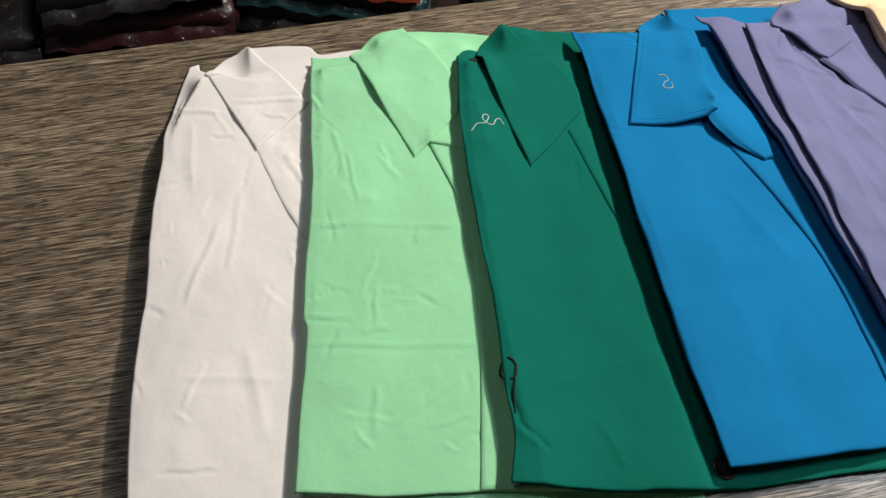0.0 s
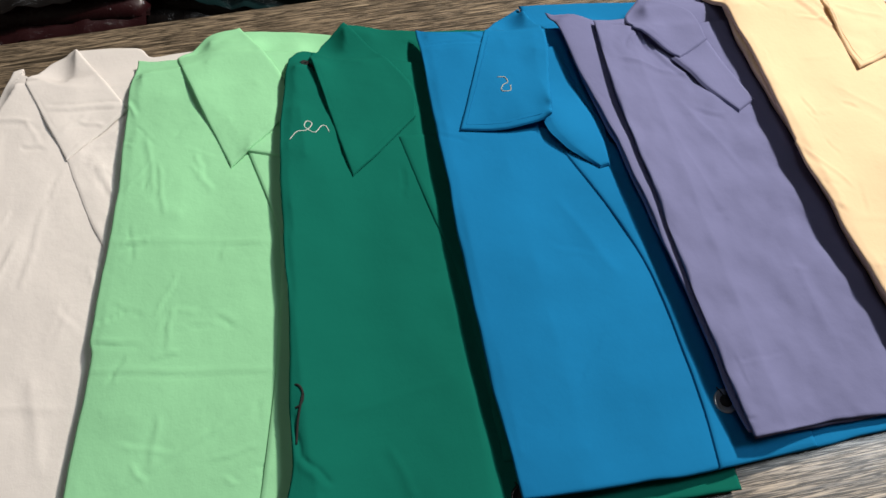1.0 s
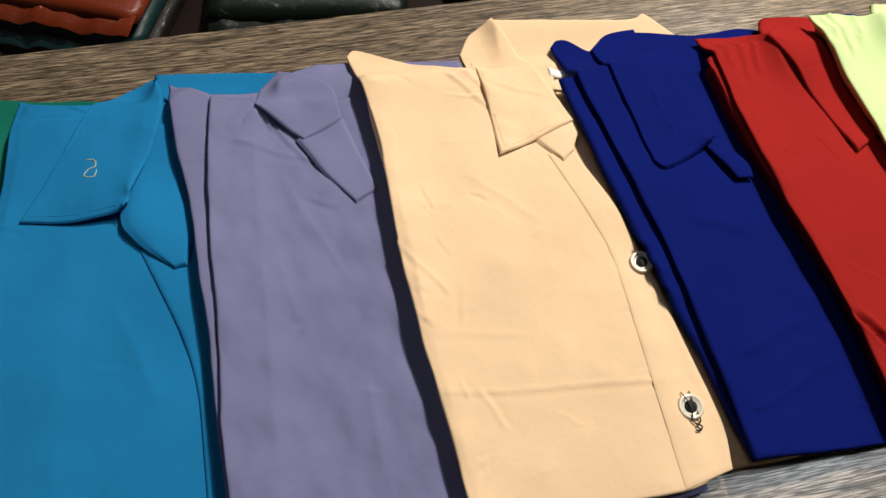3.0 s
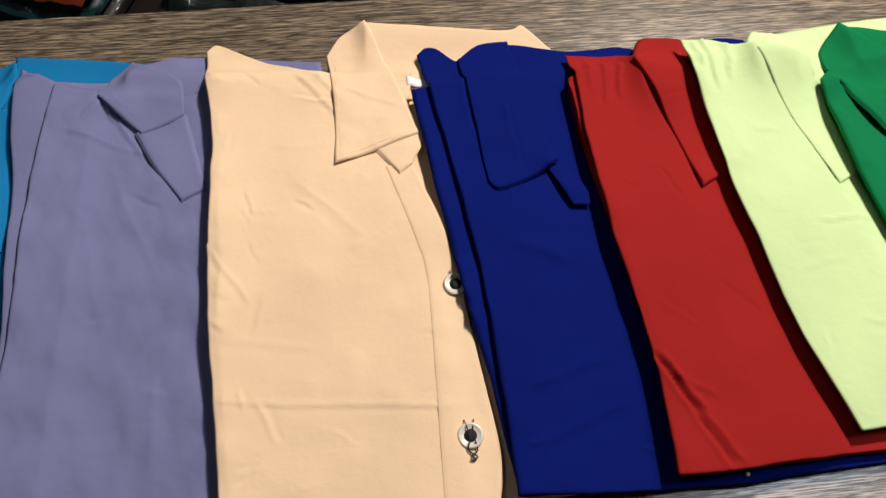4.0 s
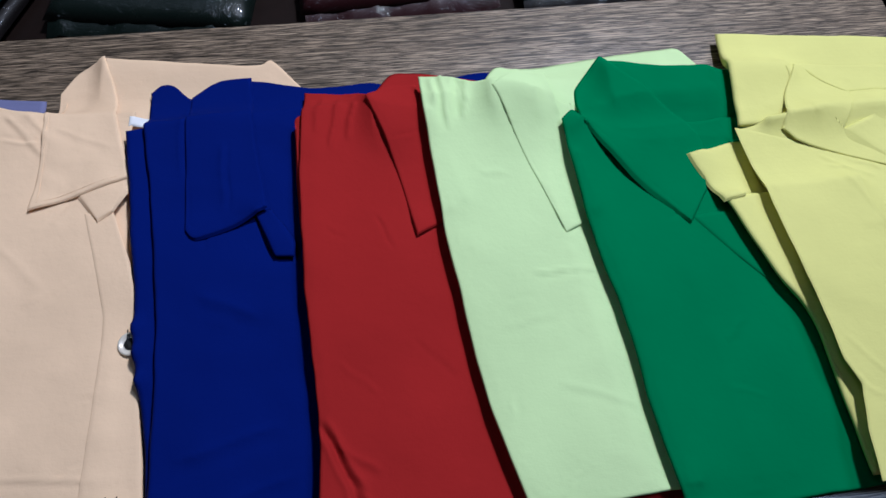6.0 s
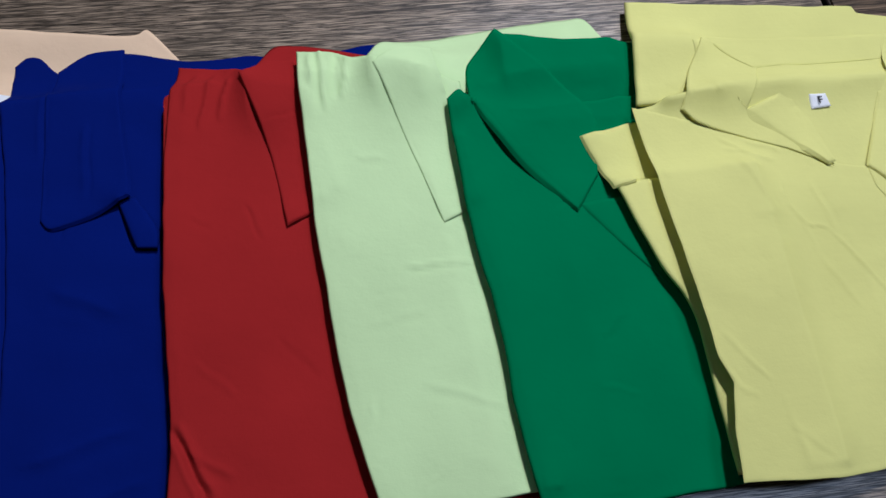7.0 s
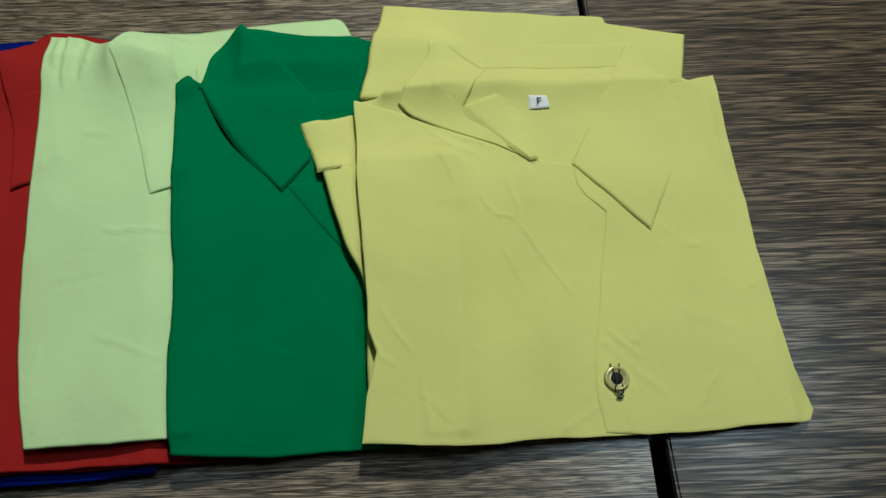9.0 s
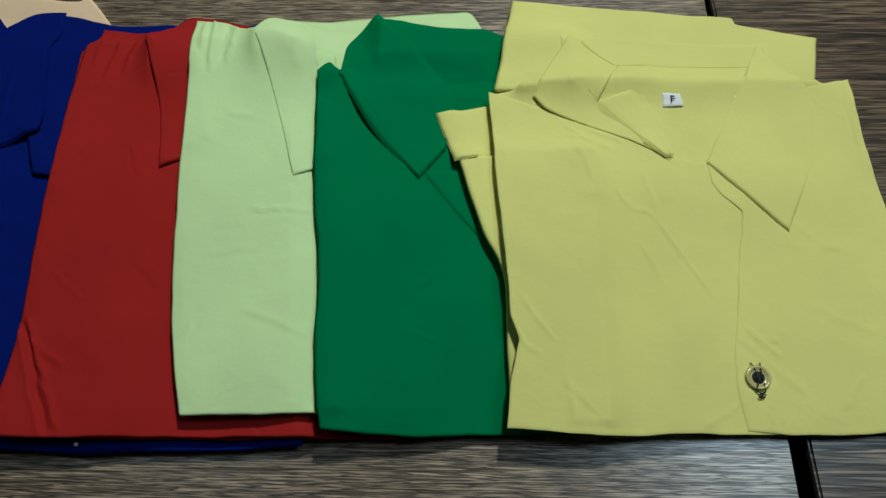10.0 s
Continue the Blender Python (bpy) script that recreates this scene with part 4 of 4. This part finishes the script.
cloth("front_panel", s, LIME, [(0.6687, 0.4296), (0.6711, 0.3741), (0.6763, 0.3067), (0.6832, 0.2447), (0.6932, 0.1945), (0.7006, 0.1683)], [(0.7006, 0.1683), (0.7359, 0.1701), (0.7860, 0.1723)], [(0.7640, 0.4060), (0.7720, 0.3229), (0.7760, 0.2945), (0.7830, 0.2113), (0.7860, 0.1723)],
      [(0.6687, 0.4296), (0.6896, 0.4270), (0.7098, 0.4180), (0.7640, 0.4060)], 0.0035, 0.0028, 0.0004, seed=93,
      folds=[(0.7220, 0.2910, 0.7576, 0.2929, 0.0020, 0.0018), (0.6819, 0.4404, 0.6846, 0.3883, 0.0024, 0.0028), (0.6913, 0.4270, 0.6895, 0.3961, -0.0020, 0.0028), (0.6991, 0.4264, 0.6943, 0.3947, 0.0020, 0.003), (0.6763, 0.4280, 0.6776, 0.4017, 0.0016, 0.003), (0.7002, 0.2609, 0.7299, 0.2670, 0.0005, 0.003),
             (0.7249, 0.2294, 0.7646, 0.2146, 0.0006, 0.003), (0.7002, 0.3578, 0.7150, 0.3580, 0.0006, 0.003)])
leaf(s, LIME, (0.7135, 0.4120), (0.7480, 0.4240), (0.7680, 0.3290), (0.7448, 0.3163), left=[(0.7205, 0.3950)], lifts=[(0.7440, 0.3230, 0.010, 0.0008)], seed=94, thick=0.0008)

# emerald shirt
s = shirt(0.87, 0.29, "emerald green cotton shirt with pointed collar, folded")
fold(s, GREEN, [(0.7582, 0.3846), (0.7619, 0.3215), (0.7703, 0.2589), (0.7729, 0.2106), (0.7775, 0.1651)], [(0.7775, 0.1651), (0.8688, 0.1615), (0.9956, 0.1686)], [(0.9842, 0.4351), (0.9956, 0.1686)], [(0.7582, 0.3846), (0.7920, 0.4079), (0.9842, 0.4351)], 0.0030, 0.003, seed=101)
collar_back(s, GREEN, [(0.7892, 0.4400), (0.7916, 0.3746)], [(0.7916, 0.3746), (0.9208, 0.3848)], [(0.9210, 0.4327), (0.9208, 0.3848)], [(0.7892, 0.4400), (0.8300, 0.4355), (0.8723, 0.4368), (0.9210, 0.4327)], 0.0002, seed=102, folds=[(0.8271, 0.4013, 0.8748, 0.4017, -0.0007, 0.001)])
cloth("front_panel", s, GREEN, [(0.7540, 0.3902), (0.7577, 0.3219), (0.7660, 0.2593), (0.7687, 0.2110), (0.7751, 0.1632)], [(0.7751, 0.1632), (0.8270, 0.1610), (0.8709, 0.1645), (0.9835, 0.1689)], [(0.9729, 0.4116), (0.9835, 0.1689)],
      [(0.7540, 0.3902), (0.7618, 0.3962), (0.7680, 0.3916), (0.8010, 0.3855), (0.9729, 0.4116)], 0.004, 0.004, 0.0010, seed=103, size=0.08, lifts=[(0.7588, 0.3922, 0.01, 0.002)])
cloth("placket", s, GREEN, [(0.8249, 0.3237), (0.8484, 0.2944), (0.8782, 0.2613)], [(0.8782, 0.2613), (0.9208, 0.2550)], [(0.9208, 0.3382), (0.9208, 0.2550)], [(0.8249, 0.3237), (0.9208, 0.3382)], 0.0009, 0.0008, 0.0002, seed=104)
leaf(s, GREEN, (0.7680, 0.3916), (0.7892, 0.4405), (0.8378, 0.3411), (0.8218, 0.3197), right=[(0.8411, 0.3801)], left=[(0.7914, 0.3531)], lifts=[(0.7846, 0.3623, 0.02, 0.004)], seed=105, thick=0.002)

# lemon shirt
s = shirt(1.0, 0.28, "lemon yellow cotton shirt, folded square with collar open")
cloth("back_yoke", s, YELLOW, [(0.8836, 0.4709), (0.8688, 0.3821)], [(0.8688, 0.3821), (1.0870, 0.3971)], [(1.0977, 0.4406), (1.0870, 0.3971)], [(0.8836, 0.4709), (0.9596, 0.4636), (1.0412, 0.4579), (1.0407, 0.4524), (1.0977, 0.4406)], 0.0095, 0.002, 0.0003, seed=111, taper=((0.88, 0.0), (1.09, 0.0), 0.5), smooth=False)
cloth("sleeve", s, YELLOW, [(0.8455, 0.3340), (0.8615, 0.2822), (0.8735, 0.2520), (0.8764, 0.1691)], [(0.8764, 0.1691), (0.9295, 0.1693)], [(0.9297, 0.3378), (0.9295, 0.1693)], [(0.8455, 0.3340), (0.9297, 0.3378)], 0.0080, 0.0015, 0.0002, seed=112)
cloth("cuff", s, YELLOW, [(0.8327, 0.3656), (0.8447, 0.3304)], [(0.8447, 0.3304), (0.8688, 0.3368), (0.9000, 0.3450)], [(0.8998, 0.3790), (0.9000, 0.3450)], [(0.8327, 0.3656), (0.8664, 0.3758), (0.8998, 0.3790)], 0.0020, 0.0015, 0.0002, seed=113, smooth=False, folds=[(0.8460, 0.3345, 0.8690, 0.3405, -0.0007, 0.001)])
fold(s, YELLOW, [(0.8688, 0.3813), (0.8725, 0.3251), (0.8772, 0.2650), (0.8802, 0.2276), (0.8842, 0.2137), (0.8802, 0.1910), (0.8772, 0.1675)], [(0.8772, 0.1675), (0.9666, 0.1658), (1.1121, 0.1716)], [(1.1017, 0.3970), (1.1027, 0.2980), (1.1121, 0.1716)],
      [(0.8688, 0.3813), (0.9499, 0.3945), (1.0492, 0.3985), (1.1017, 0.3970)], 0.0040, 0.003, 0.0004, seed=114, thin=1.25, reach=0.24, inset=0.0012)
cloth("inner_yoke", s, YELLOW, [(0.9152, 0.4276), (0.9196, 0.3037)], [(0.9196, 0.3037), (1.0437, 0.3071)], [(1.0579, 0.4324), (1.0437, 0.3071)], [(0.9152, 0.4276), (0.9823, 0.4322), (1.0579, 0.4324)], 0.0007, 0.001, 0.0003, seed=115, folds=[(0.9247, 0.4087, 1.0341, 0.4033, -0.0006, 0.0015), (0.9395, 0.4209, 0.9530, 0.3764, 0.0005, 0.0015)])
cloth("front_left", s, YELLOW, [(0.8660, 0.3809), (0.8697, 0.3240), (0.8745, 0.2634), (0.8773, 0.2268), (0.8822, 0.2131), (0.8763, 0.1907), (0.8742, 0.1657)], [(0.8742, 0.1657), (0.9220, 0.1632), (0.9675, 0.1653), (1.0576, 0.1685), (1.1099, 0.1715)],
      [(1.0576, 0.3299), (1.0922, 0.2581), (1.1099, 0.1715)], [(0.8660, 0.3809), (0.8950, 0.3709), (0.9408, 0.3637), (0.9765, 0.3362), (1.0576, 0.3299)], 0.0005, 0.002, 0.0004, seed=116, wrinkles=12, smooth=False,
      folds=[(0.8766, 0.2342, 0.8848, 0.2134, -0.0022, 0.0016), (0.8844, 0.2139, 0.8950, 0.2057, -0.0022, 0.0016), (0.9145, 0.3495, 0.9438, 0.3398, 0.0012, 0.003), (0.9291, 0.3540, 0.9507, 0.3469, 0.001, 0.003), (0.9194, 0.3394, 0.9338, 0.3043, 0.0008, 0.003), (0.9047, 0.2071, 0.9095, 0.1684, 0.0008, 0.004), (0.9487, 0.3056, 0.9537, 0.2815, 0.0008, 0.003), (0.9650, 0.2930, 0.9960, 0.2430, 0.0009, 0.0022), (0.9430, 0.3280, 0.9420, 0.3110, 0.0011, 0.0020), (0.9420, 0.3110, 0.9520, 0.2980, 0.0011, 0.0020), (0.9520, 0.2980, 0.9640, 0.2960, 0.0012, 0.0020), (0.9680, 0.2950, 0.9610, 0.3240, 0.0008, 0.0025), (0.9140, 0.3580, 0.9340, 0.3390, 0.0010, 0.0022), (0.8800, 0.2420, 0.9040, 0.2080, 0.0008, 0.0030), (0.9540, 0.2800, 0.9700, 0.2450, 0.0006, 0.0035)])
cloth("front_right", s, YELLOW, [(1.0280, 0.3840), (1.0051, 0.3339), (1.0057, 0.3197), (1.0103, 0.3108), (1.0214, 0.3000), (1.0145, 0.2655), (1.0080, 0.2330), (1.0025, 0.2080), (1.0020, 0.1850), (1.0041, 0.1682)], [(1.0041, 0.1682), (1.0259, 0.1667), (1.0547, 0.1673), (1.1120, 0.1702), (1.1170, 0.1712)], [(1.1078, 0.4012), (1.1082, 0.3400), (1.1090, 0.2800), (1.1108, 0.2300), (1.1136, 0.2000), (1.1190, 0.1840), (1.1206, 0.1765), (1.1170, 0.1712)],
      [(1.0280, 0.3840), (1.0582, 0.3871), (1.0849, 0.3941), (1.1078, 0.4012)], 0.0005, 0.0025, 0.0004, seed=117, wrinkles=10, smooth=False, folds=[(1.0791, 0.3809, 1.0762, 0.3584, -0.0014, 0.0014), (1.0060, 0.2203, 1.0427, 0.1841, 0.0005, 0.003), (1.0110, 0.2260, 1.0290, 0.2080, 0.0010, 0.0022), (1.0230, 0.2190, 1.0290, 0.2180, 0.0011, 0.0022), (1.0400, 0.3000, 1.0700, 0.2750, 0.0004, 0.006), (1.0500, 0.2400, 1.0900, 0.2200, 0.0004, 0.006)])
cloth("collar_leaf", s, YELLOW, [(0.9218, 0.4294), (0.9079, 0.4062), (0.8954, 0.3760)], [(0.8954, 0.3760), (0.9017, 0.3691), (0.9318, 0.3562), (0.9548, 0.3480), (0.9787, 0.3344)], [(0.9595, 0.4175), (0.9496, 0.3998), (0.9356, 0.3746), (0.9559, 0.3558), (0.9787, 0.3344)], [(0.9218, 0.4294), (0.9595, 0.4175)], 0.0010, 0.001, 0.0002, seed=119, grid=0.002, bridge=25, lifts=[(0.8999, 0.3807, 0.014, 0.0006)], smooth=False)
cloth("collar_leaf", s, YELLOW, [(1.0525, 0.4285), (1.0332, 0.3891), (1.0043, 0.3339)], [(1.0043, 0.3339), (1.0249, 0.3117), (1.0464, 0.2876)], [(1.0776, 0.3876), (1.0771, 0.3672), (1.0694, 0.3349), (1.0464, 0.2876)], [(1.0525, 0.4285), (1.0671, 0.4091), (1.0776, 0.3876)],
      0.0014, 0.001, 0.0002, seed=120, grid=0.002, bridge=25, smooth=False, taper=((1.0229, 0.3266), (1.0555, 0.3563), 0.12))
cloth("collar_facing", s, YELLOW, [(0.9370, 0.3745), (0.9545, 0.3575), (0.9765, 0.3355)], [(0.9765, 0.3355), (0.9810, 0.3372)], [(0.9590, 0.3830), (0.9712, 0.3645), (0.9810, 0.3372)], [(0.9370, 0.3745), (0.9590, 0.3830)],
      0.0023, 0.001, 0.0002, seed=123, grid=0.002, bridge=25, smooth=False, taper=((0.955, 0.358), (0.972, 0.368), 0.25))
cloth("collar_band", s, YELLOW, [(0.9228, 0.4310), (0.9496, 0.4059)], [(0.9496, 0.4059), (0.9957, 0.4102), (1.0439, 0.4123)], [(1.0530, 0.4310), (1.0439, 0.4123)], [(0.9228, 0.4310), (0.9860, 0.4303), (1.0530, 0.4310)], 0.0006, 0.0008, 0.0002, seed=121, grid=0.002)
tape = cloth("size_label", s, PAPER, [(0.9799, 0.3832), (0.9803, 0.3743)], [(0.9803, 0.3743), (0.9930, 0.3760)], [(0.9917, 0.3841), (0.9930, 0.3760)], [(0.9799, 0.3832), (0.9917, 0.3841)], 0.0009, 0.0006, 0.0, seed=122, grid=0.0016, bridge=5, label="white size label with a black letter F", smooth=False)
text = bpy.data.curves.new("letter", "FONT")
text.body, text.size, text.extrude, text.align_x, text.align_y = "F", 0.0075, 0.0001, "CENTER", "CENTER"
glyph = new("letter_source", text)
bpy.context.view_layer.update()
letter_mesh = bpy.data.meshes.new_from_object(glyph.evaluated_get(bpy.context.evaluated_depsgraph_get()))
bpy.data.objects.remove(glyph)
letter_mesh.materials.clear()
letter_mesh.materials.append(INK)
letter = new("letter", letter_mesh)
letter.parent = tape
letter.location = Vector((0.9862, 0.3788, float(sample(HEIGHT, np.array([0.9862]), np.array([0.3788]))[0]) + 0.0011)) - s.location
button(s, 1.0130, 0.1967, HORN, tail=0.45, label="amber button sewn on with black thread")

# loose threads
t = thing("loose_thread", (0.055, 0.37, float(sample(HEIGHT, np.array([0.055]), np.array([0.37]))[0])), "curly white thread lying on the bottle green shirt", "thread")
cord("strand", t, WHITE_THREAD, [(0.041, 0.366), (0.046, 0.372), (0.052, 0.373), (0.056, 0.379), (0.053, 0.381), (0.051, 0.376), (0.057, 0.372), (0.061, 0.378), (0.064, 0.379), (0.066, 0.374)], 0.0003)
t = thing("loose_thread", (0.186, 0.388, float(sample(HEIGHT, np.array([0.186]), np.array([0.388]))[0])), "short pale thread on the azure collar", "thread")
cord("strand", t, GOLD_THREAD, [(0.184, 0.397), (0.189, 0.396), (0.190, 0.391), (0.186, 0.389), (0.184, 0.384), (0.190, 0.383), (0.191, 0.388)], 0.0003)

# a bead fallen on the hem of the blue shirt
zb = float(sample(HEIGHT, np.array([0.641]), np.array([0.1548]))[0])
t = thing("loose_bead", (0.641, 0.1548, zb), "tiny white bead on the blue hem", "bead")
lathe("bead", t, PEARL, 0.641, 0.1548, zb, [(0.0004, 0.0), (0.0010, 0.0004), (0.0013, 0.0011), (0.0011, 0.0018), (0.0005, 0.0022)], n=12)

# ---- beyond the table: a low dark rack with garments in clear wrappers ----
def wrapper(name, colour):
    m, nt, b = material(name, 0.5, 0.0, 0.5)
    b.inputs["Base Color"].default_value = (*colour, 1)
    b.inputs["Coat Weight"].default_value, b.inputs["Coat Roughness"].default_value = 0.7, 0.08
    tc, n, bump = nt.nodes.new("ShaderNodeTexCoord"), nt.nodes.new("ShaderNodeTexNoise"), nt.nodes.new("ShaderNodeBump")
    n.inputs["Scale"].default_value, n.inputs["Detail"].default_value, n.inputs["Distortion"].default_value = 18.0, 5, 1.5
    bump.inputs["Strength"].default_value, bump.inputs["Distance"].default_value = 0.9, 0.02
    nt.links.new(tc.outputs["Object"], n.inputs["Vector"]), nt.links.new(n.outputs["Fac"], bump.inputs["Height"])
    nt.links.new(bump.outputs[0], b.inputs["Coat Normal"])
    return m


rack = thing("storage_rack", (0.2, 0.95, FLOOR_Z), "low dark wooden rack behind the table", "rack")
mesh_object("shelf", box_bm(-1.2, 1.6, 0.62, 1.25, -0.42, -0.39, 0.003), DARK_WOOD, rack, smooth=False)
mesh_object("back_panel", box_bm(-1.2, 1.6, 1.252, 1.275, FLOOR_Z, 0.25, 0.003), DARK_WOOD, rack, smooth=False)
for px in (-1.2, 0.18, 1.57):
    mesh_object("side_panel", box_bm(px, px + 0.03, 0.62, 1.25, FLOOR_Z, -0.4205, 0.003), DARK_WOOD, rack, smooth=False)


def packet(x, y, z, w, d, h, turn, mat, label):
    r = np.random.RandomState(int((x + 3) * 1000))
    t = thing("wrapped_garment", (x, y, z), label, "packet", "wrapped garments on the rack")
    bm = bmesh.new()
    n, m = 22, 16
    rows = []
    for side in (1, -1):
        g = []
        for j in range(m + 1):
            line = []
            for i in range(n + 1):
                u, v = 2 * i / n - 1, 2 * j / m - 1
                bulge = ((1 - u ** 6) * (1 - v ** 6)) ** 0.5
                wob = 0.12 * noise.noise((u * 3 + x * 9, v * 3, side)) * bulge
                line.append(bm.verts.new((u * w / 2, v * d / 2, h / 2 + side * h / 2 * (bulge + wob) * (1.0 if side > 0 else 0.98))))
            g.append(line)
        for j in range(m):
            for i in range(n):
                q = (g[j][i], g[j][i + 1], g[j + 1][i + 1], g[j + 1][i])
                bm.faces.new(q if side > 0 else q[::-1])
    bmesh.ops.remove_doubles(bm, verts=bm.verts, dist=0.0005)
    bmesh.ops.transform(bm, matrix=pose(x, y, z, 0, 0, turn), verts=bm.verts)
    mesh_object("bag", bm, mat, t)
    flap = bmesh.new()
    top, low = [], []
    for i in range(25):
        u = 2 * i / 24 - 1
        lift = 0.004 * math.sin(9 * u + x * 7) + 0.003 * math.sin(21 * u)
        top.append((flap.verts.new((u * w * 0.48, -d * 0.46, h * 0.55 + lift * 0.3)), flap.verts.new((u * w * 0.48, -d * 0.46 - 0.035, h * 0.30 + lift))))
        low.append((flap.verts.new((u * w * 0.48, -d * 0.46, h * 0.55 + lift * 0.3 - 0.0012)), flap.verts.new((u * w * 0.48, -d * 0.46 - 0.035, h * 0.30 + lift - 0.0012))))
    for i in range(24):
        flap.faces.new((top[i][0], top[i][1], top[i + 1][1], top[i + 1][0]))
        flap.faces.new((low[i][0], low[i + 1][0], low[i + 1][1], low[i][1]))
        flap.faces.new((top[i][1], low[i][1], low[i + 1][1], top[i + 1][1]))
    bmesh.ops.transform(flap, matrix=pose(x, y, z, 0, 0, turn), verts=flap.verts)
    mesh_object("sealed_flap", flap, mat, t, "crinkled sealed end of the wrapper")
    return t


ORANGE_W, TEAL_W = wrapper("orange_garment_in_film", (0.22, 0.03, 0.006)), wrapper("teal_garment_in_film", (0.003, 0.032, 0.035))
DARK_W, WINE_W = wrapper("black_garment_in_film", (0.006, 0.004, 0.004)), wrapper("wine_garment_in_film", (0.03, 0.003, 0.005))
MOSS_W = wrapper("dark_green_garment_in_film", (0.003, 0.010, 0.007))
for row in ((-0.66, 1.06, 0.30, 0.30, 0.045, 6, DARK_W, "black"), (-0.34, 1.08, 0.30, 0.30, 0.05, -4, WINE_W, "wine red"), (-0.01, 1.04, 0.31, 0.31, 0.032, -21, DARK_W, "black"),
            (0.33, 1.05, 0.30, 0.30, 0.05, -8, MOSS_W, "dark green"), (0.67, 1.06, 0.30, 0.30, 0.05, 4, WINE_W, "wine red"), (1.00, 1.06, 0.30, 0.30, 0.05, 2, DARK_W, "black")):
    packet(row[0], row[1], -0.39, *row[2:6], row[6], row[7] + " garment in a glossy clear wrapper")
packet(-0.005, 1.055, -0.358, 0.30, 0.30, 0.03, -21, TEAL_W, "dark teal garment in a glossy clear wrapper, in a pile")
packet(0.0, 1.07, -0.328, 0.30, 0.30, 0.028, -21, ORANGE_W, "orange garment in a glossy clear wrapper, on top of a pile")
packet(-0.35, 1.10, -0.340, 0.29, 0.30, 0.045, 5, DARK_W, "black garment in a glossy clear wrapper on a wine red one")
